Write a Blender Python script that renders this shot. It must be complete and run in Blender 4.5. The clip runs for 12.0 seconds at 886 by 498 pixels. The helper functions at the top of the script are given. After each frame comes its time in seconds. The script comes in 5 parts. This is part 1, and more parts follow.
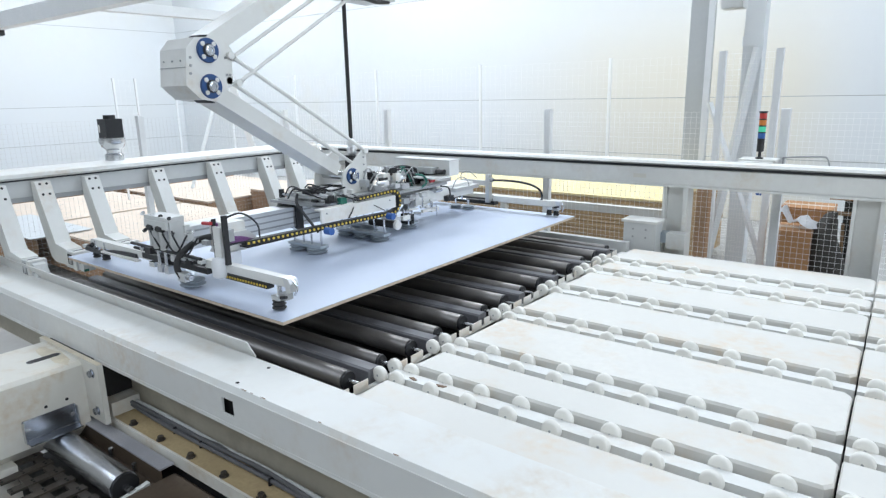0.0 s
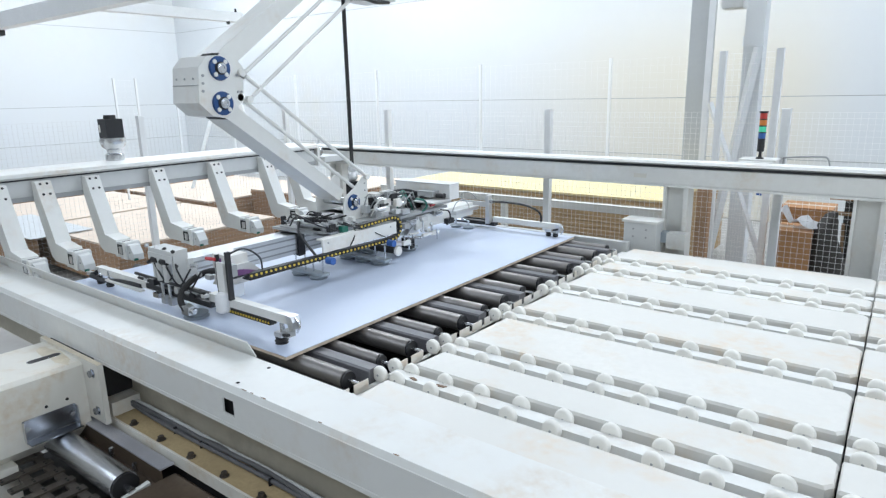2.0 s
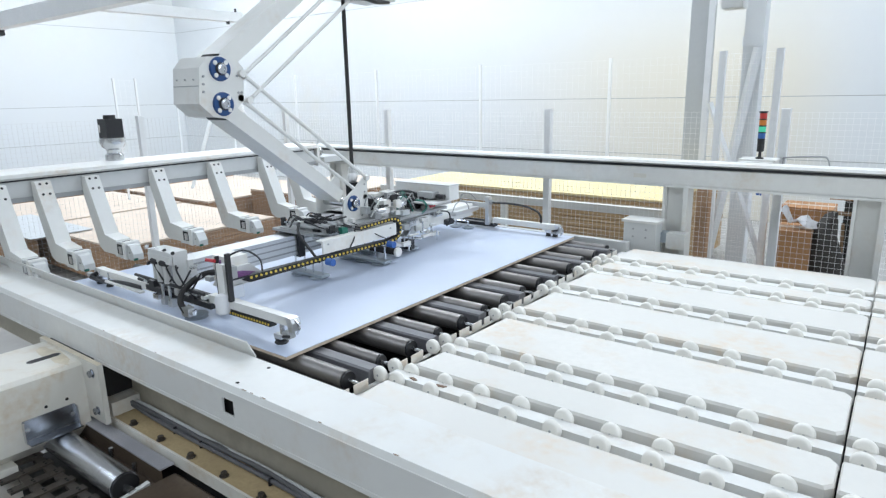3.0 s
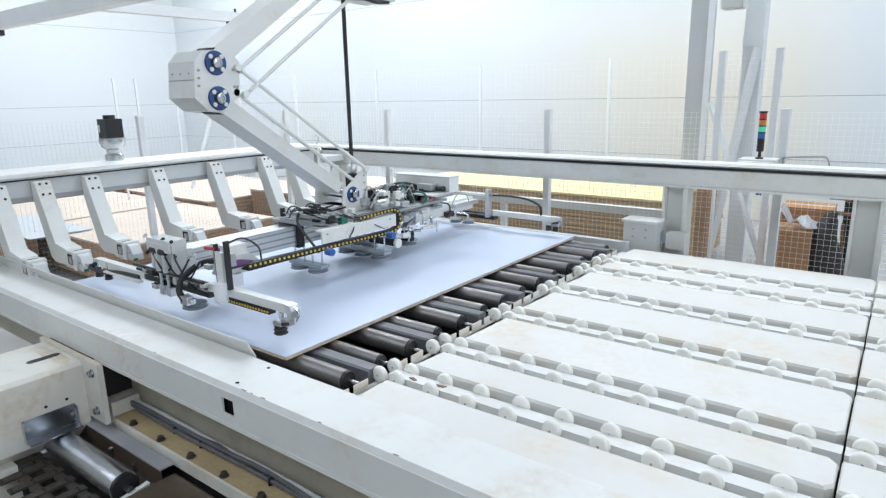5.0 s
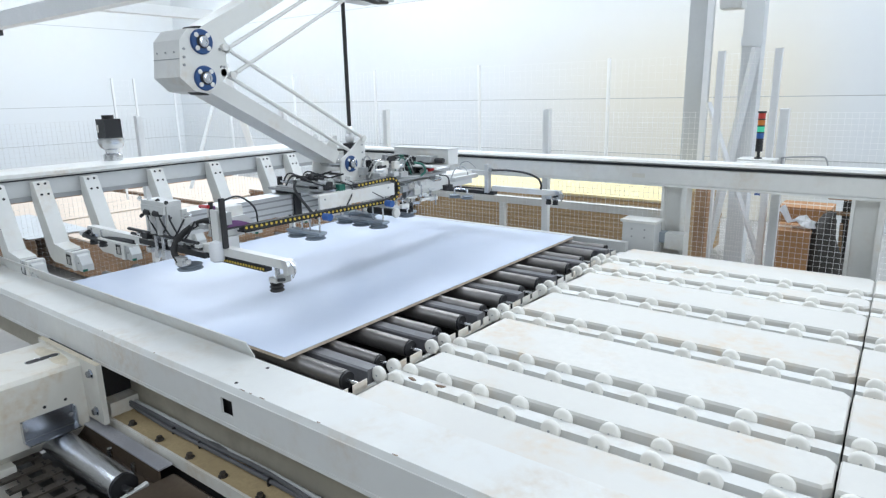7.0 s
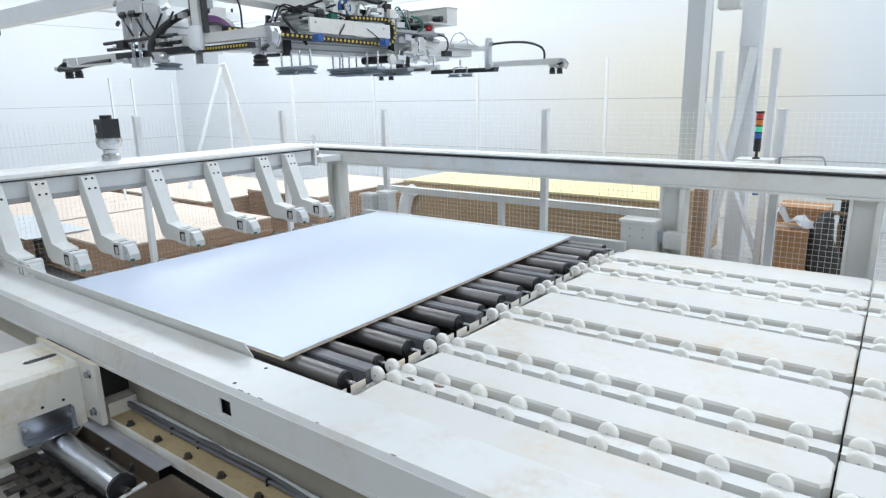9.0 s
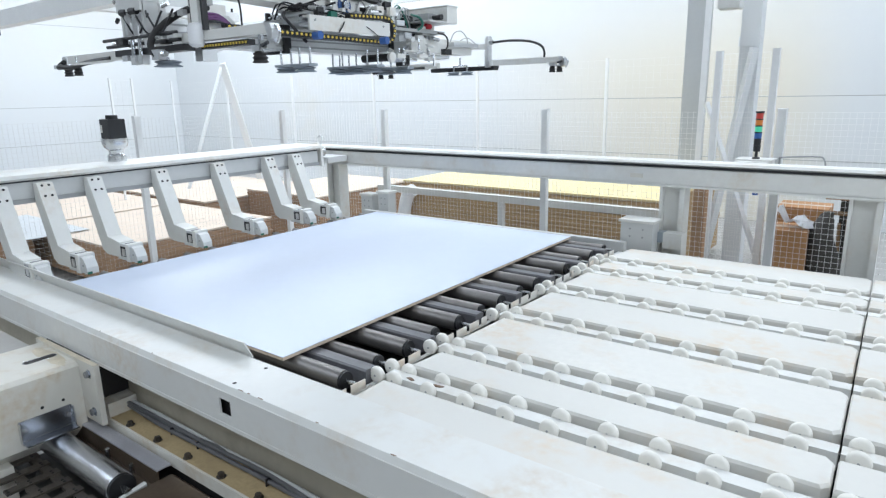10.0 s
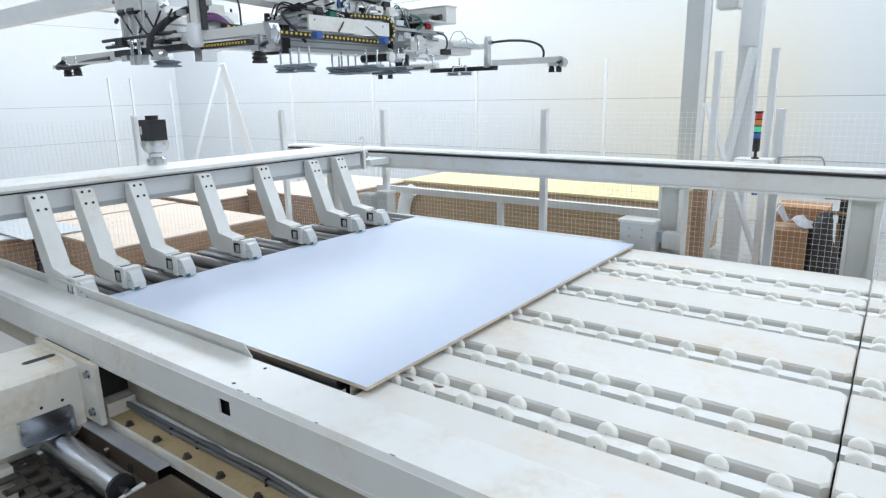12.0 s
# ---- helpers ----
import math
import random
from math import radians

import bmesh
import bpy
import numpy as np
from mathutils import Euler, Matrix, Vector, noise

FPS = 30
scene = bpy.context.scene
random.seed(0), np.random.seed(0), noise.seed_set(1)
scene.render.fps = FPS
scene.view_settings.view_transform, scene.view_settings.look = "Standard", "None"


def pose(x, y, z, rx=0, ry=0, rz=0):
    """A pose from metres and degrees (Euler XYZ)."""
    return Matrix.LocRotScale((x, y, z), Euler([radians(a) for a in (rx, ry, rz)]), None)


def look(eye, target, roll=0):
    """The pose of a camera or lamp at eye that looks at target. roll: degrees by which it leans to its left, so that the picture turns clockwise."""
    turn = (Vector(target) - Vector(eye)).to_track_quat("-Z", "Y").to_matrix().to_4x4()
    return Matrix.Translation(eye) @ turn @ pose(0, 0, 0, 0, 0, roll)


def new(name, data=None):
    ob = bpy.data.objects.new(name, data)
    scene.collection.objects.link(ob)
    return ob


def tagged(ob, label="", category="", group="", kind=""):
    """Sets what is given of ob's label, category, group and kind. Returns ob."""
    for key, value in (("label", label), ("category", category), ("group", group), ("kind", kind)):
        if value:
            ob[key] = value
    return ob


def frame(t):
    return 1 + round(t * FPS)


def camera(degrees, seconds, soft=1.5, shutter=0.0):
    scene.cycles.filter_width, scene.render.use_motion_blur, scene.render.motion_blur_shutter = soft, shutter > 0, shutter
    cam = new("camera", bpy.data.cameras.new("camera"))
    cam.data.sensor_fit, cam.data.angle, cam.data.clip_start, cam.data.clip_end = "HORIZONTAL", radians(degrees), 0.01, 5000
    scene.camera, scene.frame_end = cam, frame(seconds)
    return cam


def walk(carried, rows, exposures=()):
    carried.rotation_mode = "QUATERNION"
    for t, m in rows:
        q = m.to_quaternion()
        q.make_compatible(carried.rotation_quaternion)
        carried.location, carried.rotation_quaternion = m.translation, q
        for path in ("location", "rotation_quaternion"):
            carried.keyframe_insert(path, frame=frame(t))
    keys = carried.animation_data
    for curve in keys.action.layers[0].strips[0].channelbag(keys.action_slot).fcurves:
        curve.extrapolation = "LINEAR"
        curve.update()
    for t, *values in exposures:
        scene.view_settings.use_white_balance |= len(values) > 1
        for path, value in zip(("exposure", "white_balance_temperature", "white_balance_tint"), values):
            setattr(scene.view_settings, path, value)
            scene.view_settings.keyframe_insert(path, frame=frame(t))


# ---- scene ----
# ------------------------------------------------------------------ camera
EYE = (0.0, 0.0, 2.09)


def aim(yaw, pitch=13.76, roll=-1.18):
    """Camera pose by its heading (degrees east of +Y), its dip and its lean."""
    a, b = radians(yaw), radians(pitch)
    return look(EYE, (math.sin(a) * math.cos(b), math.cos(a) * math.cos(b), EYE[2] - math.sin(b)), roll)


cam = camera(69.95, 12.0, soft=1.3)
walk(cam, [(t, aim(-37.204 - 0.0511 * d)) for t, d in (
    (0.0, 4.8), (0.5, 5.5), (1.0, 5.6), (2.0, 5.3), (3.0, 5.0), (5.0, 4.7), (6.0, 4.6), (6.5, 4.0), (7.0, 2.9),
    (8.0, 1.0), (9.0, 0.0), (10.0, -0.2), (11.0, -1.0), (12.0, -1.4))])

# ------------------------------------------------------------------ world and light
HALL = dict(x0=-18.3, x1=11.0, y0=-14.0, y1=11.0, h=7.0)
world = bpy.data.worlds.new("world")
scene.world = world
world.use_nodes = True
wn = world.node_tree
sky = wn.nodes.new("ShaderNodeTexSky")
sky.sky_type, sky.sun_disc = "NISHITA", False
sky.sun_elevation, sky.sun_rotation = radians(42), radians(-60)
wn.links.new(sky.outputs[0], wn.nodes["Background"].inputs[0])
wn.nodes["Background"].inputs[1].default_value = 0.1

# skylights are assumed, out of view; lamp power is tuned area by area
SKY_Y = (-3.5, 7.4)
SKYLIGHTS = [(x, y) for x in (-14.0, -8.0, -2.0, 4.0) for y in SKY_Y]
for sx, sy in SKYLIGHTS:
    lamp = bpy.data.lights.new("skylight_lamp", "AREA")
    lamp.shape, lamp.size, lamp.size_y = "RECTANGLE", 2.6, 4.6
    lamp.energy, lamp.color = ((185 if sx < -5 else 120) if sy < 0 else 150 if sx > 0 else 300 if sx > -5 else 400), (0.81, 0.897, 1.0)
    new("skylight_lamp", lamp).matrix_basis = pose(sx, sy, HALL["h"] + 0.1)
# assumed window band, out of view, high in the east wall
for wy in (-2.0, 6.0):
    lamp = bpy.data.lights.new("window_lamp", "AREA")
    lamp.shape, lamp.size, lamp.size_y = "RECTANGLE", 1.4, 6.0
    lamp.energy, lamp.color = (290 if wy < 0 else 230), (0.83, 0.91, 1.0)
    new("window_lamp", lamp).matrix_basis = pose(HALL["x1"] + 0.1, wy, 4.75, 0, 90, 0)
scene.view_settings.exposure = 0.24


# ------------------------------------------------------------------ materials
def mat(name, color, rough=0.5, metal=0.0, var=0.08, scale=3.0, bump=0.0, bscale=60.0, stain=None, stain_amt=0.0, stain_scale=1.5,
        per_object=0.0, stretch=(1, 1, 1), rvar=0.1, emit=0.0, coat=0.0, spec=0.5):
    """Painted, metal, board or plastic surface: broad and fine variation, stains of their own colour, relief."""
    m = bpy.data.materials.new(name)
    m.use_nodes = True
    nt = m.node_tree
    N, L = nt.nodes, nt.links
    b = N["Principled BSDF"]
    b.inputs["Metallic"].default_value = metal
    b.inputs["Coat Weight"].default_value = coat
    b.inputs["Specular IOR Level"].default_value = spec
    tc = N.new("ShaderNodeTexCoord")
    mp = N.new("ShaderNodeMapping")
    mp.inputs["Scale"].default_value = stretch
    L.new(tc.outputs["Object"], mp.inputs["Vector"])

    def noise_tex(s, detail=4.0):
        n = N.new("ShaderNodeTexNoise")
        n.inputs["Scale"].default_value, n.inputs["Detail"].default_value = s, detail
        L.new(mp.outputs["Vector"], n.inputs["Vector"])
        return n

    def mixc(f, a, c, blend="MIX"):
        mx = N.new("ShaderNodeMix")
        mx.data_type, mx.blend_type = "RGBA", blend
        for key, v in ((0, f), (6, a), (7, c)):
            if hasattr(v, "is_linked"):
                L.new(v, mx.inputs[key])
            else:
                mx.inputs[key].default_value = v if key == 0 else (*v[:3], 1)
        return mx.outputs[2]

    def ramp(sock, lo, hi):
        r = N.new("ShaderNodeMapRange")
        r.inputs[1].default_value, r.inputs[2].default_value = lo, hi
        L.new(sock, r.inputs[0])
        return r.outputs[0]

    big, fine = noise_tex(scale), noise_tex(scale * 14, 6.0)
    dark = [c * (1 - var) for c in color]
    light = [min(1, c * (1 + var)) for c in color]
    col = mixc(ramp(big.outputs[0], 0.3, 0.7), dark, light)
    col = mixc(ramp(fine.outputs[0], 0.35, 0.75), col, [c * (1 - var * 0.8) for c in color])
    if per_object:
        oi = N.new("ShaderNodeObjectInfo")
        col = mixc(ramp(oi.outputs["Random"], 0.0, 1.0), col, [c * (1 - per_object) for c in color])
    if stain:
        st = noise_tex(stain_scale, 5.0)
        st2 = noise_tex(stain_scale * 9, 3.0)
        mul = N.new("ShaderNodeMath")
        mul.operation = "MULTIPLY"
        L.new(ramp(st.outputs[0], 0.5, 0.75), mul.inputs[0])
        L.new(ramp(st2.outputs[0], 0.25, 0.7), mul.inputs[1])
        am = N.new("ShaderNodeMath")
        am.operation, am.inputs[1].default_value = "MULTIPLY", stain_amt
        L.new(mul.outputs[0], am.inputs[0])
        col = mixc(am.outputs[0], col, stain)
    L.new(col, b.inputs["Base Color"])
    rr = N.new("ShaderNodeMapRange")
    rr.inputs[3].default_value, rr.inputs[4].default_value = max(0.03, rough - rvar), min(1, rough + rvar)
    L.new(fine.outputs[0], rr.inputs[0])
    L.new(rr.outputs[0], b.inputs["Roughness"])
    if bump:
        bn = noise_tex(bscale, 3.0)
        bp = N.new("ShaderNodeBump")
        bp.inputs["Strength"].default_value, bp.inputs["Distance"].default_value = bump, 0.004
        L.new(bn.outputs[0], bp.inputs["Height"])
        L.new(bp.outputs[0], b.inputs["Normal"])
    if emit:
        b.inputs["Emission Color"].default_value = (*color, 1)
        b.inputs["Emission Strength"].default_value = emit
    return m


DUST = (0.55, 0.40, 0.24)
M = dict(
    white=mat("white_powder_coat", (0.76, 0.76, 0.73), 0.42, var=0.05, scale=1.6, bump=0.07, bscale=180, stain=DUST, stain_amt=0.5, stain_scale=3.4),
    table=mat("worn_white_table", (0.74, 0.725, 0.68), 0.45, var=0.04, scale=2.2, bump=0.06, bscale=120, stain=(0.68, 0.51, 0.33), stain_amt=0.95, stain_scale=2.6, per_object=0.06),
    cream=mat("dusty_cream_coat", (0.72, 0.695, 0.625), 0.5, var=0.05, scale=2.0, bump=0.05, bscale=150, stain=(0.50, 0.33, 0.14), stain_amt=0.9, stain_scale=3.6),
    pale=mat("pale_grey_coat", (0.62, 0.63, 0.62), 0.4, var=0.04, scale=2.0, bump=0.04, bscale=150, stain=DUST, stain_amt=0.15),
    grey=mat("grey_coat", (0.36, 0.37, 0.37), 0.45, var=0.05, scale=2.0, bump=0.04),
    wheel=mat("white_nylon", (0.86, 0.84, 0.78), 0.4, var=0.03, scale=8, per_object=0.06),
    black=mat("black_plastic", (0.018, 0.018, 0.02), 0.45, var=0.2, scale=9),
    rubber=mat("black_rubber", (0.025, 0.024, 0.024), 0.65, var=0.2, scale=20, bump=0.1),
    cup=mat("grey_rubber_cup", (0.27, 0.31, 0.35), 0.55, var=0.12, scale=12),
    roller=mat("dark_steel_tube", (0.30, 0.285, 0.275), 0.43, metal=0.75, var=0.25, scale=5, stretch=(0.35, 3, 3), stain=(0.09, 0.075, 0.065), stain_amt=0.7, per_object=0.25),
    belt=mat("dark_slide_strip", (0.13, 0.13, 0.14), 0.36, var=0.2, scale=6, stretch=(0.4, 3, 1), stain=(0.13, 0.11, 0.10), stain_amt=0.5),
    # near-black for dark steel, and for shade painted into gaps and openings
    pit=mat("black_steel_and_shade", (0.016, 0.015, 0.015), 0.6, var=0.2, scale=4),
    steel=mat("bright_steel", (0.66, 0.67, 0.68), 0.25, metal=1.0, var=0.08, scale=6, stretch=(1, 8, 8)),
    alu=mat("aluminium", (0.70, 0.71, 0.72), 0.35, metal=0.9, var=0.06, scale=5, stretch=(6, 1, 6)),
    chrome=mat("chrome", (0.66, 0.68, 0.72), 0.22, metal=1.0, var=0.03),
    # white board; the sky's blue sheen is tinted into its base colour
    laminate=mat("white_laminate", (0.555, 0.62, 0.75), 0.33, var=0.012, scale=0.8, bump=0.015, bscale=300, rvar=0.04, spec=1.0),
    board=mat("chipboard_edge", (0.66, 0.55, 0.43), 0.8, var=0.2, scale=25, bump=0.4, bscale=250),
    stackside=mat("chipboard_stack", (0.44, 0.27, 0.16), 0.85, var=0.14, scale=6, bump=0.3, bscale=200, per_object=0.3, stretch=(1, 1, 6)),
    goldside=mat("golden_board_stack", (0.50, 0.34, 0.18), 0.85, var=0.14, scale=6, bump=0.3, bscale=200, stretch=(1, 1, 6)),
    stacktop=mat("raw_board_top", (0.66, 0.55, 0.45), 0.75, var=0.06, scale=2, bump=0.1, bscale=200, stain=(0.6, 0.45, 0.33), stain_amt=0.3),
    yellow=mat("yellow_board_top", (0.80, 0.66, 0.36), 0.7, var=0.05, scale=1.5, bump=0.1, stain=(0.8, 0.7, 0.45), stain_amt=0.4),
    card=mat("cardboard", (0.46, 0.24, 0.11), 0.85, var=0.12, scale=5, bump=0.15, bscale=80, per_object=0.15),
    film=mat("white_film", (0.80, 0.81, 0.83), 0.3, var=0.05, scale=6, bump=0.3, bscale=30),
    wood=mat("pallet_wood", (0.36, 0.22, 0.12), 0.8, var=0.2, scale=8, bump=0.3, bscale=60, per_object=0.3, stretch=(1, 1, 8)),
    darkstuff=mat("dark_cloth_cover", (0.05, 0.045, 0.04), 0.8, var=0.3, scale=9, bump=0.4, bscale=30),
    blue=mat("blue_enamel", (0.014, 0.065, 0.21), 0.35, var=0.08, scale=10, coat=0.3),
    bluep=mat("blue_plastic", (0.03, 0.11, 0.36), 0.4, var=0.08, scale=10),
    redp=mat("red_plastic", (0.50, 0.03, 0.04), 0.4, var=0.08, scale=10),
    green=mat("dark_teal_plastic", (0.02, 0.15, 0.11), 0.4, var=0.08, scale=10),
    purple=mat("purple_cable", (0.16, 0.06, 0.18), 0.5, var=0.1, scale=10),
    dot=mat("yellow_plastic", (0.75, 0.55, 0.08), 0.5, var=0.08, scale=10),
    # greyer copy of the white wire, toned as the west mesh in shade
    wire_grey=mat("shaded_wire", (0.62, 0.61, 0.59), 0.5, metal=0.0, var=0.1, scale=8),
    wire=mat("white_coated_wire", (0.88, 0.88, 0.87), 0.45, metal=0.0, var=0.08, scale=8),
    post=mat("pale_post_coat", (0.82, 0.83, 0.83), 0.45, var=0.04, scale=3),
    wall=mat("white_sandwich_panel", (0.695, 0.715, 0.725), 0.6, var=0.015, scale=0.3, bump=0.02, bscale=40, stain=(0.70, 0.66, 0.56), stain_amt=0.6, stain_scale=0.14),
    greywall=mat("grey_panel", (0.42, 0.42, 0.41), 0.6, var=0.03, scale=0.4, bump=0.02, bscale=40),
    floor=mat("concrete_floor", (0.40, 0.39, 0.37), 0.55, var=0.1, scale=0.8, bump=0.1, bscale=50, stain=(0.3, 0.28, 0.26), stain_amt=0.4, stain_scale=0.7),
    lens_red=mat("red_lens", (0.50, 0.05, 0.04), 0.35, var=0.03, emit=0.03),
    lens_amber=mat("amber_lens", (0.62, 0.20, 0.04), 0.35, var=0.03, emit=0.03),
    lens_green=mat("green_lens", (0.05, 0.42, 0.25), 0.35, var=0.03, emit=0.5),
    lens_blue=mat("blue_lens", (0.04, 0.12, 0.36), 0.35, var=0.03, emit=0.03),
)


# warm light bounced off the yellow boards, painted into the north wall's colour
M["northwall"] = mat("warm_bounce_panel", (0.69, 0.71, 0.72), 0.6, var=0.015, scale=0.3, bump=0.02, bscale=40, stain=(0.70, 0.66, 0.56), stain_amt=0.5, stain_scale=0.3)


# mixes the painted warm light into the base colour by position
def warm_bounce(m, tint):
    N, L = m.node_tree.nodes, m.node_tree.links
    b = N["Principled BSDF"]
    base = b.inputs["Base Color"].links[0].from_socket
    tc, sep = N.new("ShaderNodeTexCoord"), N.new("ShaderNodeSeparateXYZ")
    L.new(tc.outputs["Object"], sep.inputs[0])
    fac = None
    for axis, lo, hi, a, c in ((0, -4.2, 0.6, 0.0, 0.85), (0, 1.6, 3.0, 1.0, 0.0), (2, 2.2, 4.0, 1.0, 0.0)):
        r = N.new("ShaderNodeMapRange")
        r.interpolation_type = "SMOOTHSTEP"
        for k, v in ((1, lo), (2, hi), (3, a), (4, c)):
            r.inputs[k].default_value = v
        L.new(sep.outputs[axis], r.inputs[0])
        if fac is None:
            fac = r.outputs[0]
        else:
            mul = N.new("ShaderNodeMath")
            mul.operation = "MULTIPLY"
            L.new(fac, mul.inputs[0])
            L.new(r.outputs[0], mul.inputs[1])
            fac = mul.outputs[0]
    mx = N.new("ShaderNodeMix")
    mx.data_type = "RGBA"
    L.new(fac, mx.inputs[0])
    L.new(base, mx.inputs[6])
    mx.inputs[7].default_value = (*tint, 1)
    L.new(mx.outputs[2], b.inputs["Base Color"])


warm_bounce(M["northwall"], (0.73, 0.68, 0.57))
# cream coat darkened by painted under-beam shade, plus grime blotches
M["webshade"] = mat("grimy_shaded_cream_coat", (0.50, 0.46, 0.37), 0.5, var=0.1, scale=2.0, bump=0.05, bscale=150, stain=(0.16, 0.12, 0.08), stain_amt=0.8, stain_scale=1.6)
M["colgrey"] = mat("grey_column_coat", (0.50, 0.52, 0.53), 0.5, var=0.03, scale=2.0)


# ------------------------------------------------------------------ mesh tools (world coordinates)
ORG = {}


def thing(name, origin, label, category, group="", kind=""):
    ob = new(name)
    ob.empty_display_size = 0.1
    ob.matrix_basis = Matrix.Translation(origin)
    ORG[ob] = Vector(origin)
    return tagged(ob, label, category, group, kind)


def part(name, bm, material, parent=None, label="", smooth=False, bevel=0.0):
    """One mesh object out of bm, whose points are in the world, under parent."""
    me = bpy.data.meshes.new(name)
    org = ORG[parent] if parent else Vector((0, 0, 0))
    if bevel:
        es = [e for e in bm.edges if len(e.link_faces) == 2 and e.calc_face_angle(0) > 0.7]
        bmesh.ops.bevel(bm, geom=es, offset=bevel, segments=2, affect="EDGES", clamp_overlap=True)
    bmesh.ops.translate(bm, verts=bm.verts, vec=-org)
    bmesh.ops.recalc_face_normals(bm, faces=bm.faces)
    bm.to_mesh(me)
    bm.free()
    me.materials.append(M[material])
    if smooth:
        me.shade_smooth()
        me.set_sharp_from_angle(angle=radians(35))
    ob = new(name, me)
    if parent:
        ob.parent = parent
    ORG[ob] = org
    return tagged(ob, label) if label else ob


def BM():
    return bmesh.new()


def box(bm, x0, x1, y0, y1, z0, z1):
    v = [bm.verts.new(c) for c in ((x0, y0, z0), (x1, y0, z0), (x1, y1, z0), (x0, y1, z0), (x0, y0, z1), (x1, y0, z1), (x1, y1, z1), (x0, y1, z1))]
    for f in ((3, 2, 1, 0), (4, 5, 6, 7), (0, 1, 5, 4), (1, 2, 6, 5), (2, 3, 7, 6), (3, 0, 4, 7)):
        bm.faces.new([v[i] for i in f])
    return bm


def prism(bm, pts, axis, a, b):
    """Outline pts (in the two other axes, in order) drawn out along axis from a to b."""
    def put(p, q):
        return {"x": (q, p[0], p[1]), "y": (p[0], q, p[1]), "z": (p[0], p[1], q)}[axis]
    r0, r1 = [bm.verts.new(put(p, a)) for p in pts], [bm.verts.new(put(p, b)) for p in pts]
    n = len(pts)
    for i in range(n):
        bm.faces.new((r0[i], r0[(i + 1) % n], r1[(i + 1) % n], r1[i]))
    bm.faces.new(r0[::-1])
    bm.faces.new(r1)
    return bm


def cyl(bm, p0, p1, r, seg=16, r1=None):
    p0, p1 = Vector(p0), Vector(p1)
    q = (p1 - p0).to_track_quat("Z", "Y")
    r1 = r if r1 is None else r1
    rings = []
    for p, rad in ((p0, r), (p1, r1)):
        rings.append([bm.verts.new(p + q @ Vector((rad * math.cos(2 * math.pi * i / seg), rad * math.sin(2 * math.pi * i / seg), 0))) for i in range(seg)])
    for i in range(seg):
        bm.faces.new((rings[0][i], rings[0][(i + 1) % seg], rings[1][(i + 1) % seg], rings[1][i]))
    bm.faces.new(rings[0][::-1])
    bm.faces.new(rings[1])
    return bm


def lathe(bm, centre, prof, seg=20, axis="z"):
    """Turned body: prof is a row of (radius, height) about the axis through centre."""
    c = Vector(centre)
    rings = []
    for r, h in prof:
        ring = []
        for i in range(seg):
            a = 2 * math.pi * i / seg
            u, w = r * math.cos(a), r * math.sin(a)
            ring.append(bm.verts.new(c + Vector({"z": (u, w, h), "y": (u, h, w), "x": (h, u, w)}[axis])))
        rings.append(ring)
    for a, b in zip(rings, rings[1:]):
        for i in range(seg):
            bm.faces.new((a[i], a[(i + 1) % seg], b[(i + 1) % seg], b[i]))
    bm.faces.new(rings[0][::-1])
    bm.faces.new(rings[-1])
    return bm


def hose(bm, pts, r, seg=8, steps=6):
    """Round hose along a smooth line through pts."""
    P = [Vector(p) for p in pts]
    P = [P[0] * 2 - P[1]] + P + [P[-1] * 2 - P[-2]]
    line = []
    for i in range(1, len(P) - 2):
        for s in range(steps):
            t = s / steps
            a, b, c, d = P[i - 1:i + 3]
            line.append(0.5 * (2 * b + (c - a) * t + (2 * a - 5 * b + 4 * c - d) * t * t + (3 * b - a - 3 * c + d) * t ** 3))
    line.append(P[-2])
    prev = None
    for i, p in enumerate(line):
        tan = (line[min(i + 1, len(line) - 1)] - line[max(i - 1, 0)]).normalized()
        q = tan.to_track_quat("Z", "Y")
        side = q @ Vector((1, 0, 0)) if prev is None else (prev - tan * prev.dot(tan)).normalized()
        prev = side
        up = tan.cross(side)
        ring = [bm.verts.new(p + r * (side * math.cos(2 * math.pi * k / seg) + up * math.sin(2 * math.pi * k / seg))) for k in range(seg)]
        if i:
            for k in range(seg):
                bm.faces.new((last[k], last[(k + 1) % seg], ring[(k + 1) % seg], ring[k]))
        else:
            bm.faces.new(ring[::-1])
        last = ring
    bm.faces.new(last)
    return bm


def solo(name, bm, material, label, category, group="", kind="", smooth=False, bevel=0.0, at=None):
    """A thing of one mesh."""
    if at is None:
        cs = [v.co.copy() for v in bm.verts]
        at = Vector((sum(c.x for c in cs) / len(cs), sum(c.y for c in cs) / len(cs), min(c.z for c in cs)))
    at = Vector(at)
    bmesh.ops.translate(bm, verts=bm.verts, vec=-at)
    ob = part(name, bm, material, None, "", smooth, bevel)
    ob.location = at
    ORG[ob] = at
    return tagged(ob, label, category, group, kind)


# ------------------------------------------------------------------ hall
X0, X1, Y0, Y1, HH = HALL["x0"], HALL["x1"], HALL["y0"], HALL["y1"], HALL["h"]
solo("floor", box(BM(), X0 - 0.3, X1 + 0.3, Y0 - 0.3, Y1 + 0.3, -0.2, 0), "floor", "grey concrete hall floor", "floor", kind="structure")


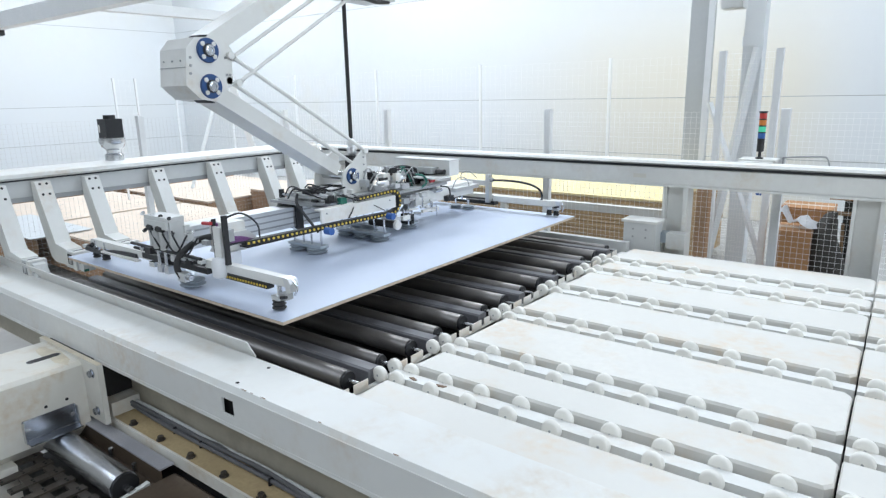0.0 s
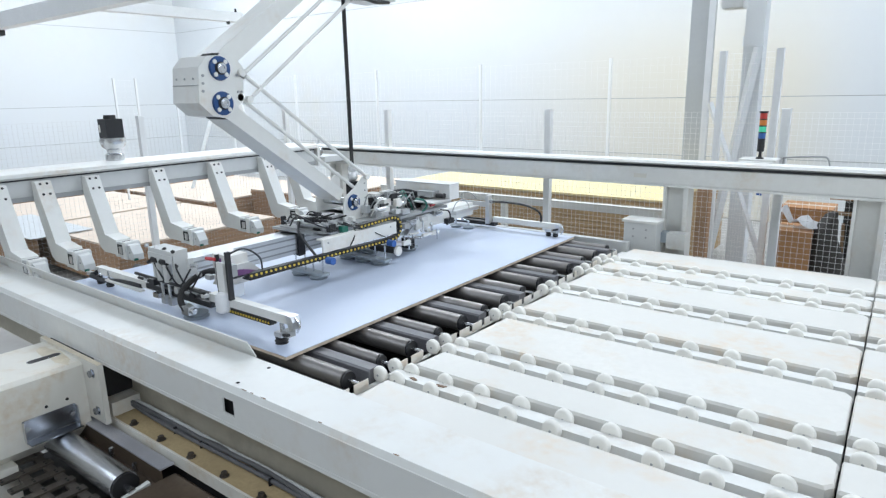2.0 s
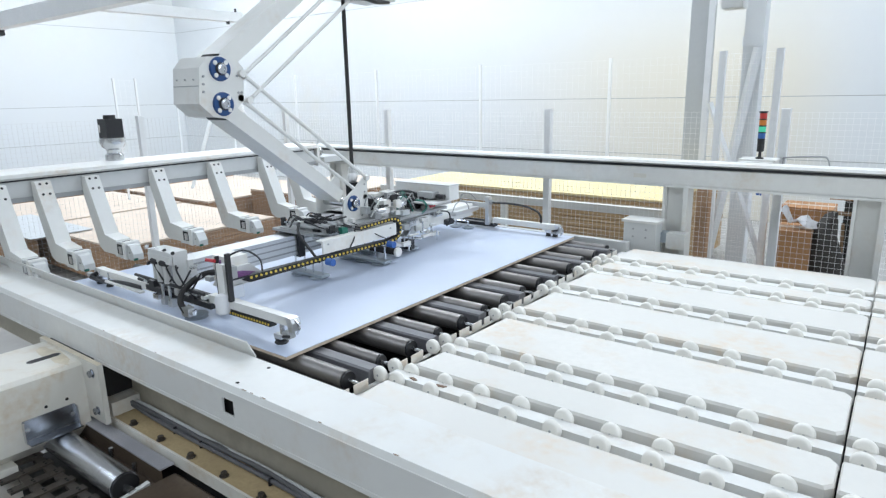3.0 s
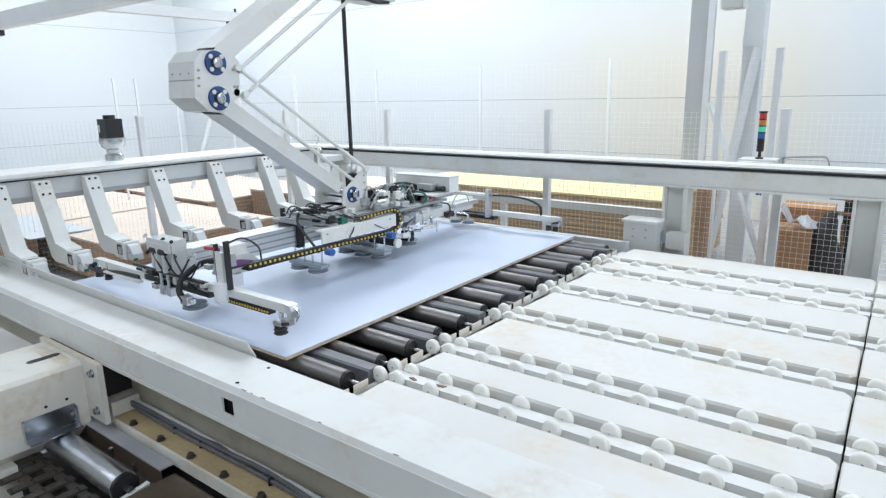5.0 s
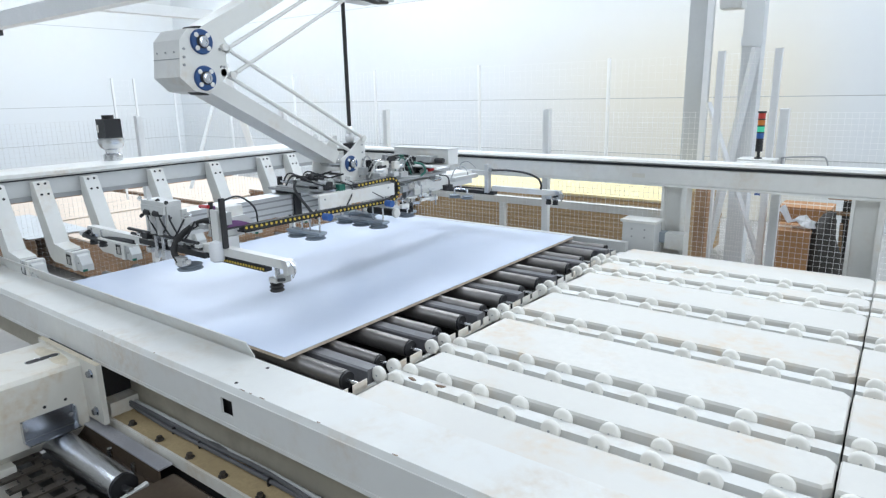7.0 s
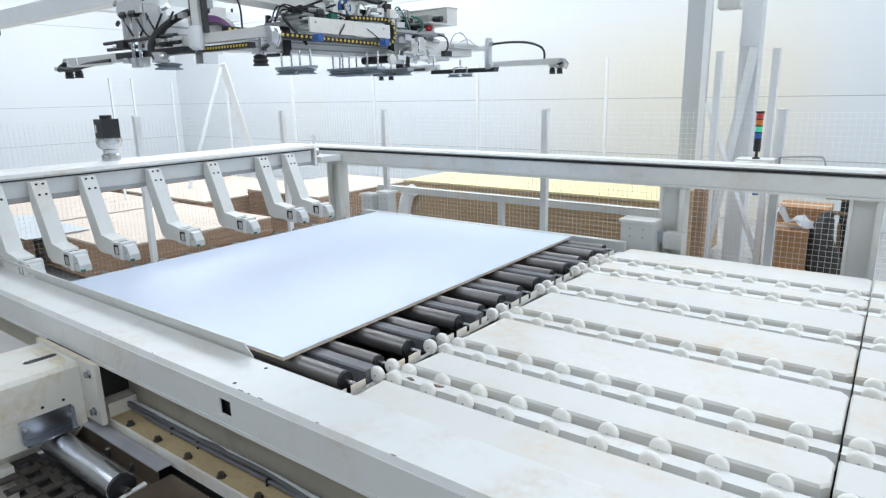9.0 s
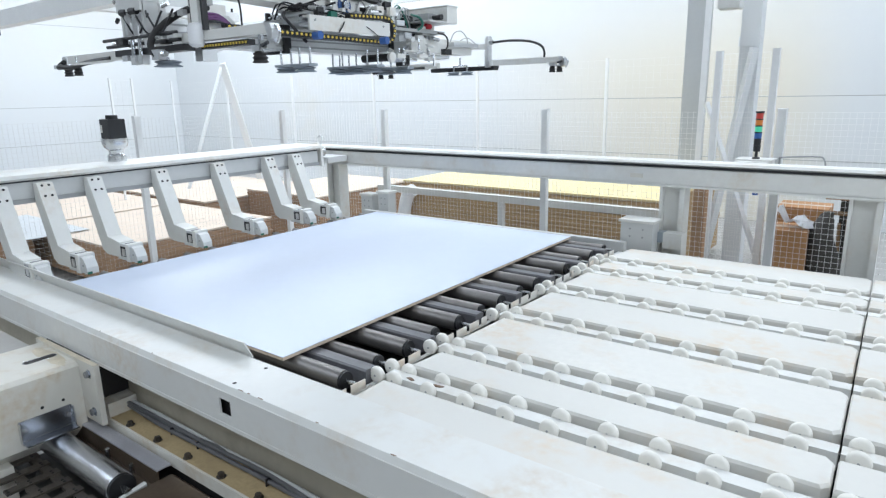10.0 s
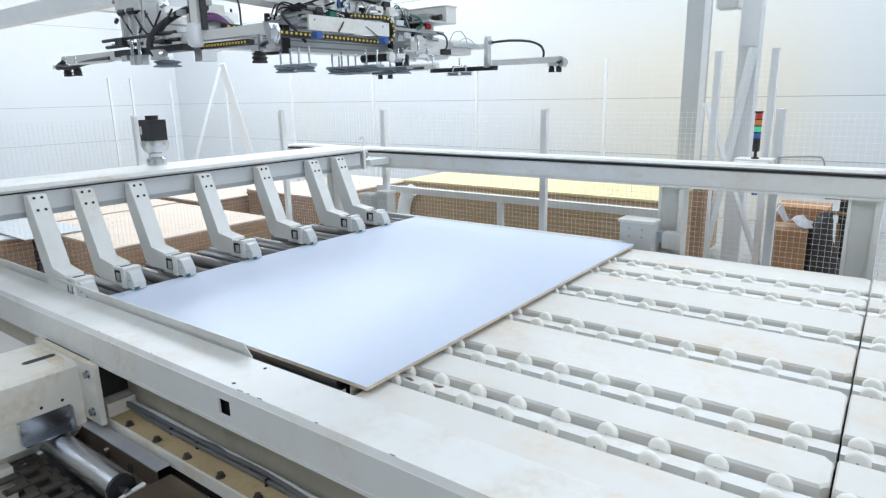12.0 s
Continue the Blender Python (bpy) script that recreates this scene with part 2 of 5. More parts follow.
def wall_bands(name, lines):
    """Horizontal sandwich panels with a recessed joint between them, as one wall."""
    # south and east walls are out of view, greyed to weaken bounced light
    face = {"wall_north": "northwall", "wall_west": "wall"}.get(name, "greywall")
    root = None
    for z0, z1 in zip(lines, lines[1:]):
        bm = BM()
        if name in ("wall_north", "wall_south"):
            y = Y1 if name == "wall_north" else Y0 - 0.2
            box(bm, X0 - 0.2, X1 + 0.2, y, y + 0.2, z0 + 0.006, z1 - 0.006)
        else:
            x = X0 - 0.2 if name == "wall_west" else X1
            cuts = [Y0, Y1]
            if name == "wall_east" and z0 == 4.0:
                cuts = [Y0, -5.05, 1.05, 2.95, 9.05, Y1]
            for k in range(0, len(cuts), 2):
                box(bm, x, x + 0.2, cuts[k], cuts[k + 1], z0 + 0.006, z1 - 0.006)
        if root is None:
            root = solo(name, bm, face, "white sandwich-panel hall wall" if name in ("wall_north", "wall_west") else "unseen hall wall, greyed to cut bounced light", "wall", kind="structure", bevel=0.004)
        else:
            part("panel", bm, face, root, bevel=0.004)
            back = BM()
            if name in ("wall_north", "wall_south"):
                box(back, X0 - 0.2, X1 + 0.2, y + 0.012, y + 0.19, z0 - 0.02, z0 + 0.02)
            else:
                box(back, x + 0.012, x + 0.188, Y0, Y1, z0 - 0.02, z0 + 0.02)
            part("joint_strip", back, "greywall", root)


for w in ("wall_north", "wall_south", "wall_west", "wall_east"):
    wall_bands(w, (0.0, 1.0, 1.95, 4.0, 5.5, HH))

bm = BM()
xs = [X0 - 0.2] + [v for x in (-14.0, -8.0, -2.0, 4.0) for v in (x - 1.35, x + 1.35)] + [X1 + 0.2]
ys = [Y0 - 0.2] + [v for y in SKY_Y for v in (y - 2.35, y + 2.35)] + [Y1 + 0.2]
for i in range(len(xs) - 1):
    for j in range(len(ys) - 1):
        if not (i % 2 and j % 2):
            box(bm, xs[i], xs[i + 1], ys[j], ys[j + 1], HH, HH + 0.25)
solo("ceiling", bm, "wall", "white hall ceiling with skylight openings", "ceiling", kind="structure")


M["cupbar"] = mat("blue_grey_coat", (0.36, 0.41, 0.45), 0.4, var=0.06, scale=6)
M["brown_rust"] = mat("bare_rusty_metal", (0.22, 0.14, 0.09), 0.7, var=0.2, scale=30)


# ------------------------------------------------------------------ front beam
def front_beam():
    b = thing("front_rail_beam", (-2.5, 1.42, 0.0), "long white powder-coated steel beam along the conveyor front", "machine beam")
    bm = BM()
    # top shell with a square cut-out in its front face, built round the hole
    prism(bm, [(1.285, 0.975), (1.302, 1.0), (1.525, 1.0), (1.525, 0.985), (1.306, 0.985), (1.295, 0.970)], "x", -9.0, 2.2)
    for x0, x1, z0, z1 in ((-9, -2.103, 0.84, 0.979), (-2.028, 2.2, 0.84, 0.979), (-2.103, -2.028, 0.945, 0.979), (-2.103, -2.028, 0.84, 0.875)):
        box(bm, x0, x1, 1.284, 1.294, z0, z1)
    part("shell", bm, "white", b)
    part("bottom_lip", box(BM(), -9, 2.2, 1.282, 1.33, 0.822, 0.8395), "white", b)
    part("back_web", box(BM(), -9, 2.2, 1.45, 1.52, 0.55, 0.98), "webshade", b, "grimy cream web with the beam's shade in its colour")
    # black plate stands in for the dark inside of the cut-out
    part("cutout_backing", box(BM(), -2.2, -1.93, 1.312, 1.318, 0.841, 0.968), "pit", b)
    for x, y in ((-2.053, 1.33), (-2.065, 1.49)):
        part("bolt_hole", cyl(BM(), (x, y, 0.9995), (x, y, 1.0012), 0.008, 12), "pit", b)
    rc = random.Random(3)
    for x, w in ((-1.98, 0.05), (-1.93, 0.02), (-1.86, 0.035), (-2.62, 0.012), (-1.55, 0.02), (-1.2, 0.03), (-3.1, 0.015)):
        pts = [(x + 0.55 * w * math.cos(a) * rc.uniform(0.6, 1), 1.305 + 0.0035 * math.sin(a) * rc.uniform(0.5, 1)) for a in [2 * math.pi * k / 7 for k in range(7)]]
        part("paint_chip", prism(BM(), pts, "z", 0.9995, 1.0008), "brown_rust", b)
    # folded guard strip at the inner edge
    g = prism(BM(), [(1.530, 0.96), (1.536, 0.96), (1.540, 1.0), (1.503, 1.077), (1.497, 1.075), (1.534, 1.0)], "x", -7.5, -2.215)
    part("guard_strip", g, "white", b, "folded white sheet guard strip")
    # legs
    for x in (-6.5, 0.6):
        part("leg", box(BM(), x - 0.1, x + 0.1, 1.34, 1.5, 0.0, 0.82), "white", b, bevel=0.006)
    return b


front_beam()


# ------------------------------------------------------------------ roller conveyor
def roller_table():
    c = thing("roller_conveyor", (-3.1, 3.1, 0.0), "roller conveyor with dark steel tubes between slide strips", "conveyor")
    # near-black so that shade between the rollers is in its colour
    part("bed", box(BM(), -4.42, -1.86, 1.56, 4.66, 0.55, 0.60), "pit", c, "bed under the rollers, blackened for the gaps' shade")
    for x0, x1, nm in ((-4.50, -4.44, "side_frame"), (-1.79, -1.745, "side_frame")):
        part(nm, box(BM(), x0, x1, 1.56, 4.68, 0.6, 0.88), "white", c, bevel=0.004)
    part("end_frame", box(BM(), -4.5, -1.75, 4.60, 4.66, 0.6, 0.955), "pale", c, "pale grey cross member", bevel=0.006)
    for x in (-4.45, -1.85):
        for y in (1.65, 4.55):
            part("leg", box(BM(), x - 0.05, x + 0.05, y - 0.05, y + 0.05, 0, 0.6), "white", c, bevel=0.004)
    n = 14
    for i in range(n):
        y = 1.735 + i * 0.211
        rad = 0.043 if i % 2 == 0 else 0.034
        bm = cyl(BM(), (-4.43, y, 0.948 - rad), (-1.865, y, 0.948 - rad), rad, 24)
        r = part("roller", bm, "roller", c, smooth=True)
        part("end_cap", cyl(BM(), (-1.866, y, 0.948 - rad), (-1.852, y, 0.948 - rad), rad * 0.93, 20), "black", r)
        part("axle", cyl(BM(), (-1.852, y, 0.948 - rad), (-1.79, y, 0.948 - rad), 0.010, 10), "steel", r, "bright axle stub")
    for i in range(7):
        y = 1.735 + 0.106 + i * 0.422
        s = prism(BM(), [(y - 0.036, 0.87), (y + 0.036, 0.87), (y + 0.036, 0.932), (y + 0.028, 0.940), (y - 0.028, 0.940), (y - 0.036, 0.932)], "x", -4.40, -1.80)
        part("slide_strip", s, "belt", c, "dark grey flat slide strip")
    # comb plate at the table side
    for a, b in ((1.57, 1.80), (1.94, 2.18), (2.32, 2.71), (2.85, 3.26), (3.40, 3.77), (3.91, 4.12), (4.26, 4.5)):
        low, up = [], []
        y, k = a, 0
        while y < b - 0.02:
            w = 0.085 if k % 2 == 0 else 0.028
            e = min(y + w, b)
            z = 0.925 if k % 2 == 0 else 0.885
            up += [(y, z), (e, z)]
            y, k = e, k + 1
        out = [(a, 0.78)] + up + [(y, 0.78)]
        part("comb_plate", prism(BM(), out, "x", -1.772, -1.768), "table", c, "notched white comb plate")
    return c


roller_table()


# ------------------------------------------------------------------ wheel table
RAILS = [1.905, 2.278, 2.828, 3.368, 3.865, 4.165]
SKEW = 0.012                    # small turn of the table, set to fit the camera's view


def joint(y):
    return -0.018 - 0.022 * (y - 2.0)


def skewed(bm):
    for v in bm.verts:
        v.co.y += SKEW * (v.co.x + 0.9)
    return bm


def table_bay(xa, xb, name):
    t = thing(name, ((xa + xb) / 2, 3.0, 0.0), "worn white table of flat strips with rows of nylon wheels", "feed table", "table bays")
    edges = [1.53] + [v for r in RAILS for v in (r - (0.092 if r < 3.5 else 0.074), r + (0.088 if r < 3.5 else 0.070))] + [4.56]
    for i in range(0, len(edges), 2):
        y0, y1 = edges[i], edges[i + 1]
        c = 0.024
        out = [(xa, y0), (xb - c, y0), (xb, y0 + c * 1.2), (xb, y1 - c * 1.2), (xb - c, y1), (xa + (0.02 if i and xa < -1 else 0), y1)]
        # the joint between the bays is slanted to fit the camera's view
        out = [(x + (joint(y) if abs(x) < 0.2 else 0), y) for x, y in out]
        bm = BM()
        lo = [bm.verts.new((x, y, 0.845)) for x, y in out]
        mi = [bm.verts.new((x, y, 0.917)) for x, y in out]
        cx, cy = (xa + xb) / 2, (y0 + y1) / 2
        hi = [bm.verts.new((x + (0.006 if x < cx else -0.006), y + (0.006 if y < cy else -0.006), 0.928)) for x, y in out]
        for p, q in ((lo, mi), (mi, hi)):
            for k in range(6):
                bm.faces.new((p[k], p[(k + 1) % 6], q[(k + 1) % 6], q[k]))
        bm.faces.new(hi)
        bm.faces.new(lo[::-1])
        part("strip", skewed(bm), "table", t)
    wheel = None
    for r in RAILS:
        rail = part("rail", skewed(box(BM(), xa + (-0.05 if xa < -1 else 0.002 + joint(r)), xb + (0.001 + joint(r) if xa < -1 else 0), r - 0.028, r + 0.034, 0.85, 0.914)), "white", t, bevel=0.004)
        n = int((xb - xa - 0.2) / 0.1825) + 1
        spots = [xa + 0.198 + 0.1825 * k for k in range(n)]
        spots = [xa - 0.080, xa + 0.016] + spots if xa < -1 else [xa + 0.03] + spots
        for x in spots:
            for s in (-1, 1):
                y = r + (0.052 if s > 0 else -0.046)
                if wheel is None:
                    bm = lathe(BM(), (0, 0, 0), [(0.010, -0.016), (0.028, -0.0155), (0.0335, -0.013), (0.0368, -0.008), (0.0378, 0.0), (0.0368, 0.008), (0.0335, 0.013), (0.028, 0.0155), (0.010, 0.016)], 20, "y")
                    me = bpy.data.meshes.new("wheel")
                    bmesh.ops.recalc_face_normals(bm, faces=bm.faces)
                    bm.to_mesh(me)
                    me.materials.append(M["wheel"])
                    me.shade_smooth()
                    me.set_sharp_from_angle(angle=radians(50))
                    hub = bpy.data.meshes.new("axle_screw")
                    bm = lathe(BM(), (0, 0, 0), [(0.0045, -0.018), (0.005, -0.015), (0.005, 0.015), (0.0045, 0.018)], 8, "y")
                    bm.to_mesh(hub)
                    hub.materials.append(M["grey"])
                    wheel = (me, hub)
                w = new("wheel", wheel[0])
                w.parent = t
                w.location = Vector((x, y + SKEW * (x + 0.9), 0.9115)) - ORG[t]
                h = new("axle_screw", wheel[1])
                h.parent = w
    part("substructure", box(BM(), xa + (0.02 if xa < -1 else 0.10), xb - 0.16, 1.55, 4.5, 0.70, 0.825), "white", t)
    if xa < -1:
        part("frame_edge", box(BM(), xa - 0.06, xa + 0.02, 1.55, 4.44, 0.74, 0.846), "table", t)
        part("ledge", box(BM(), xa - 0.07, xa + 0.004, 1.56, 4.46, 0.872, 0.880), "table", t, "pale ledge beside the rollers")
        # added block: keeps the lit floor from showing through the joint
        part("joint_beam", box(BM(), xb - 0.16, xb + 0.12, 1.56, 4.6, 0.60, 0.695), "pit", t, "near-black block added to darken the joint")
    for x in (xa + 0.2, xb - 0.2):
        for y in (1.7, 4.2):
            part("leg", box(BM(), x - 0.05, x + 0.05, y - 0.05, y + 0.05, 0, 0.70), "white", t)


table_bay(-1.695, -0.076, "wheel_table")
table_bay(-0.069, 1.6, "wheel_table")


# ------------------------------------------------------------------ far beam with posts
def far_beam():
    b = thing("rear_rail_beam", (-2.6, 4.95, 0.0), "long grey-white steel rail beam carried on posts", "machine beam")
    web = prism(BM(), [(4.90, 1.38), (4.90, 1.503), (4.905, 1.508), (5.06, 1.508), (5.06, 1.38)], "x", -5.95, 3.0)
    part("web", web, "white", b)
    part("seal_strip", box(BM(), -5.95, 3.0, 4.893, 4.93, 1.509, 1.523), "black", b, "black rubber seal strip")
    part("cap", prism(BM(), [(4.91, 1.524), (4.895, 1.537), (4.91, 1.555), (5.07, 1.555), (5.07, 1.524)], "x", -5.95, 3.0), "white", b)
    part("bottom_flange", box(BM(), -5.95, 3.0, 4.885, 5.0, 1.362, 1.379), "white", b)
    for x in (-5.25, -1.505, -0.255, 1.5):
        bm = box(BM(), x - 0.095, x - 0.075, 4.91, 5.05, 0, 1.361)
        box(bm, x + 0.06, x + 0.095, 4.91, 5.05, 0, 1.361)
        box(bm, x - 0.0755, x + 0.0605, 4.975, 4.985, 0, 1.361)
        part("post", bm, "white", b, "white H-section post")
    part("type_plate", box(BM(), -1.835, -1.735, 4.894, 4.899, 1.42, 1.452), "cream", b, "small cream plate")
    return b


far_beam()


# ------------------------------------------------------------------ pusher with its arms
ARM_Y = [1.565, 1.845, 2.185, 2.707, 3.24, 3.78, 4.10]
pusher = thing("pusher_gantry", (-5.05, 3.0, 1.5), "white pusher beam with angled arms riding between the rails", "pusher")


def pusher_parts():
    b = pusher
    part("beam", prism(BM(), [(-5.40, 1.46), (-5.08, 1.46), (-5.08, 1.60), (-5.40, 1.60)], "y", 0.2, 4.46), "pale", b)
    part("cap", prism(BM(), [(-5.43, 1.595), (-5.06, 1.595), (-5.045, 1.61), (-5.055, 1.635), (-5.10, 1.648), (-5.40, 1.648), (-5.43, 1.63)], "y", 0.2, 4.48), "white", b, smooth=True)
    part("lower_flange", box(BM(), -5.40, -5.062, 0.2, 4.46, 1.436, 1.468), "grey", b)
    # black strip stands in for the shadow gap below the cap
    part("seal_line", box(BM(), -5.10, -5.074, 0.2, 4.46, 1.582, 1.594), "black", b, "black strip for the shaded gap under the cap")
    part("end_plate", prism(BM(), [(-5.42, 1.42), (-5.06, 1.42), (-5.06, 1.60), (-5.12, 1.66), (-5.42, 1.66)], "y", 4.49, 4.52), "white", b)
    for x, z in ((-5.12, 1.56), (-5.3, 1.50)):
        part("guide_wheel", lathe(BM(), (x, 4.56, z), [(0.02, -0.02), (0.045, -0.018), (0.045, 0.018), (0.02, 0.02)], 18, "y"), "steel", b, smooth=True)
    part("carriage", box(BM(), -5.45, -5.08, 4.6, 4.88, 1.44, 1.5), "pale", b)
    part("hook", hose(BM(), [(-5.1, 4.53, 1.64), (-5.1, 4.55, 1.70), (-5.13, 4.56, 1.73), (-5.17, 4.56, 1.71)], 0.010), "pale", b)
    for y in ARM_Y:
        out = [(-5.048, 1.575), (-4.985, 1.575), (-4.80, 1.155), (-4.64, 1.132), (-4.64, 1.02), (-4.84, 1.02), (-4.90, 1.05), (-5.048, 1.44)]
        a = part("arm", prism(BM(), out, "y", y - 0.052, y + 0.052), "white", b, "angled white steel arm", bevel=0.004)
        part("clamp_body", box(BM(), -4.68, -4.50, y - 0.05, y + 0.05, 1.006, 1.122), "pale", a, "pale grey clamp block", bevel=0.008)
        # black plate on the face stands in for the clamp window's shade
        part("recess", box(BM(), -4.628, -4.545, y - 0.0545, y - 0.0505, 1.035, 1.105), "pit", a)
        part("sensor", box(BM(), -4.600, -4.562, y - 0.060, y - 0.0545, 1.042, 1.092), "alu", a, bevel=0.002)
        part("cheek_block", box(BM(), -4.548, -4.502, y - 0.058, y + 0.048, 1.004, 1.131), "white", a, "proud white cheek block", bevel=0.006)
        part("jaw_pin", cyl(BM(), (-4.47, y - 0.05, 1.06), (-4.47, y - 0.044, 1.06), 0.006, 8), "grey", a)
        part("jaw", prism(BM(), [(-4.505, 1.117), (-4.46, 1.107), (-4.425, 1.05), (-4.425, 1.006), (-4.46, 1.006), (-4.505, 1.012)], "y", y - 0.045, y + 0.03), "pale", a, bevel=0.004)
        part("clamp_screw", cyl(BM(), (-4.52, y - 0.056, 1.04), (-4.52, y - 0.049, 1.04), 0.007, 8), "pit", a)
        part("slot", box(BM(), -4.60, -4.552, y - 0.03, y + 0.040, 1.1205, 1.1245), "pit", a)
        part("jaw_pad", box(BM(), -4.4245, -4.420, y - 0.045, y - 0.015, 1.006, 1.022), "green", a, "small green stop pad")
        for z in (1.558, 1.487):
            for dy in (-0.022, 0.022):
                # bolts sit on the sloping front of the arm
                xx = -4.985 - (1.575 - z) * (-0.185 / 0.42) + 0.001
                part("bolt", cyl(BM(), (xx - 0.004, y + dy, z), (xx + 0.003, y + dy, z + 0.001), 0.0085, 10), "pit", a)
    # geared motor standing on the beam
    m = part("motor", lathe(BM(), (-5.30, 2.525, 1.635), [(0.07, 0), (0.07, 0.06), (0.05, 0.075), (0.055, 0.10), (0.085, 0.125), (0.098, 0.16), (0.098, 0.195), (0.08, 0.20)], 28), "steel", b, "round aluminium gear housing", smooth=True)
    part("motor_cover", box(BM(), -5.368, -5.232, 2.457, 2.593, 1.83, 1.98), "black", m, "square black motor cover", bevel=0.012)
    part("motor_cap", cyl(BM(), (-5.30, 2.525, 1.98), (-5.30, 2.525, 2.01), 0.045, 20), "black", m)
    part("type_label", box(BM(), -5.355, -5.335, 2.454, 2.4565, 1.875, 1.935), "white", m)


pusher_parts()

# ------------------------------------------------------------------ the board
board = thing("laminated_board", (-3.21, 3.09, 0.951), "large white laminated chipboard panel with raw edges", "board")
part("core", box(BM(), -4.262, -2.158, 1.652, 4.533, 0.951, 0.9665), "board", board, "raw brown chipboard core")
part("top_face", box(BM(), -4.264, -2.156, 1.650, 4.535, 0.9668, 0.9692), "laminate", board, "smooth white laminate face", bevel=0.0006)


# ------------------------------------------------------------------ mesh fences
def wire_panel(bm, p0, p1, z0, z1, pitch=0.043, r=0.0011):
    """Welded mesh between two upright lines: square-section wires."""
    p0, p1 = Vector((*p0, 0)), Vector((*p1, 0))
    d = p1 - p0
    n = max(2, round(d.length / pitch))
    u = d.normalized()
    s = Vector((-u.y, u.x, 0))

    def bar(a, b, w1, w2):
        v = [bm.verts.new(p + w1 * i + w2 * j) for p in (a, b) for i, j in ((-1, -1), (1, -1), (1, 1), (-1, 1))]
        for k in range(4):
            bm.faces.new((v[k], v[(k + 1) % 4], v[4 + (k + 1) % 4], v[4 + k]))
    for i in range(n + 1):
        q = p0 + d * (i / n)
        bar(q + Vector((0, 0, z0)), q + Vector((0, 0, z1)), u * r, s * r)
    m = round((z1 - z0) / pitch)
    for j in range(m + 1):
        z = Vector((0, 0, z0 + (z1 - z0) * j / m))
        bar(p0 + z + s * 2 * r, p1 + z + s * 2 * r, s * r, Vector((0, 0, r)))
    return bm


def fence(p0, p1, h, label, w=0.03, pitch=0.043, last=False, wire="wire", r=0.0009):
    f = thing("mesh_fence", (*p0, 0), label, "fence", "fence panels")
    for p in (p0, p1) if last else (p0,):
        q = part("post", box(BM(), p[0] - w, p[0] + w, p[1] - w, p[1] + w, 0, h), "post", f, "pale grey square post", bevel=0.004)
        part("foot_plate", box(BM(), p[0] - 0.07, p[0] + 0.07, p[1] - 0.07, p[1] + 0.07, 0, 0.01), "post", q)
        part("cap", box(BM(), p[0] - w - 0.002, p[0] + w + 0.002, p[1] - w - 0.002, p[1] + w + 0.002, h, h + 0.008), "post", q)
    m = part("wire_mesh", wire_panel(BM(), p0, p1, 0.12, h - 0.02, pitch, r), wire, f, "thin welded wire mesh")
    m["kind"] = "stuff"


LOW, TALL = "low grey wire-mesh safety fence panel", "tall pale wire-mesh partition panel"
px = [-6.65, -4.885, -2.864, -0.88, 1.1, 3.0]
for i, (a, b) in enumerate(zip(px, px[1:])):
    fence((a, 5.4), (b, 5.4), 1.925, LOW, last=(i == 4), wire="wire")
py = [-2.0, -0.2, 1.6, 3.48, 5.36]
for a, b in zip(py, py[1:]):
    fence((-6.65, a), (-6.65, b), 1.92, LOW, wire="wire_grey", r=0.0007)
tx = [-15.6, -13.25, -10.93, -8.57, -6.18, -3.88, -1.9]
for i, (a, b) in enumerate(zip(tx, tx[1:])):
    fence((a, 9.2), (b, 9.2), 2.54, TALL, 0.02, 0.10, last=(i == 5), r=0.0007)
fence((-10.0, 4.90), (-10.0, 5.24), 2.41, TALL, 0.014, 0.085, True)
fence((-1.70, 6.75), (-1.20, 6.75), 2.43, TALL, 0.03, 0.05, True)


# ------------------------------------------------------------------ board stacks
def stack(x0, x1, y0, y1, top, label, side="stackside", face="stacktop", step=0.036):
    s = thing("board_stack", ((x0 + x1) / 2, (y0 + y1) / 2, 0), label, "board stack", "board stacks")
    for k in range(3):
        yy = y0 + 0.15 + (y1 - y0 - 0.4) * k / 2
        part("bearer", box(BM(), x0 + 0.05, x1 - 0.05, yy, yy + 0.1, 0, 0.1), "wood", s, "rough wooden bearer")
    bm = BM()
    z = 0.1
    while z < top - 0.03:
        j = [random.uniform(-0.010, 0.010) for _ in range(4)]
        h = min(step, top - 0.022 - z)
        box(bm, x0 + j[0], x1 + j[1], y0 + j[2], y1 + j[3], z, z + h * 0.84)
        z += h
    m = part("raw_core", bm, side, s, "brown raw chipboard edges")
    m["kind"] = "stuff"
    part("top_board", box(BM(), x0 - 0.004, x1 + 0.004, y0 - 0.004, y1 + 0.004, top - 0.02, top), face, s, bevel=0.002)
    return s


stack(-9.0, -6.82, 3.14, 5.22, 0.55, "stack of raw chipboards with pale top behind the fence")
for sx0, sx1, sy0, sy1, sz in ((-11.2, -9.05, 3.2, 5.22, 0.56), (-10.9, -8.46, 5.3, 7.5, 0.60), (-13.4, -11.3, 3.2, 5.3, 0.60), (-13.4, -11.1, 5.4, 7.6, 0.62)):
    stack(sx0, sx1, sy0, sy1, sz, "stack of raw chipboards with pale cream top board")
stack(-10.6, -8.42, 0.1, 2.95, 0.55, "stack of raw chipboards with a grey cover sheet", face="colgrey")
stack(-8.35, -6.0 - 0.75, 6.0, 8.1, 0.71, "higher stack of brown chipboards near the fence corner")
stack(-5.45, -2.02, 6.35, 8.6, 1.0, "wide stack of boards with yellow top board", "goldside", "yellow")
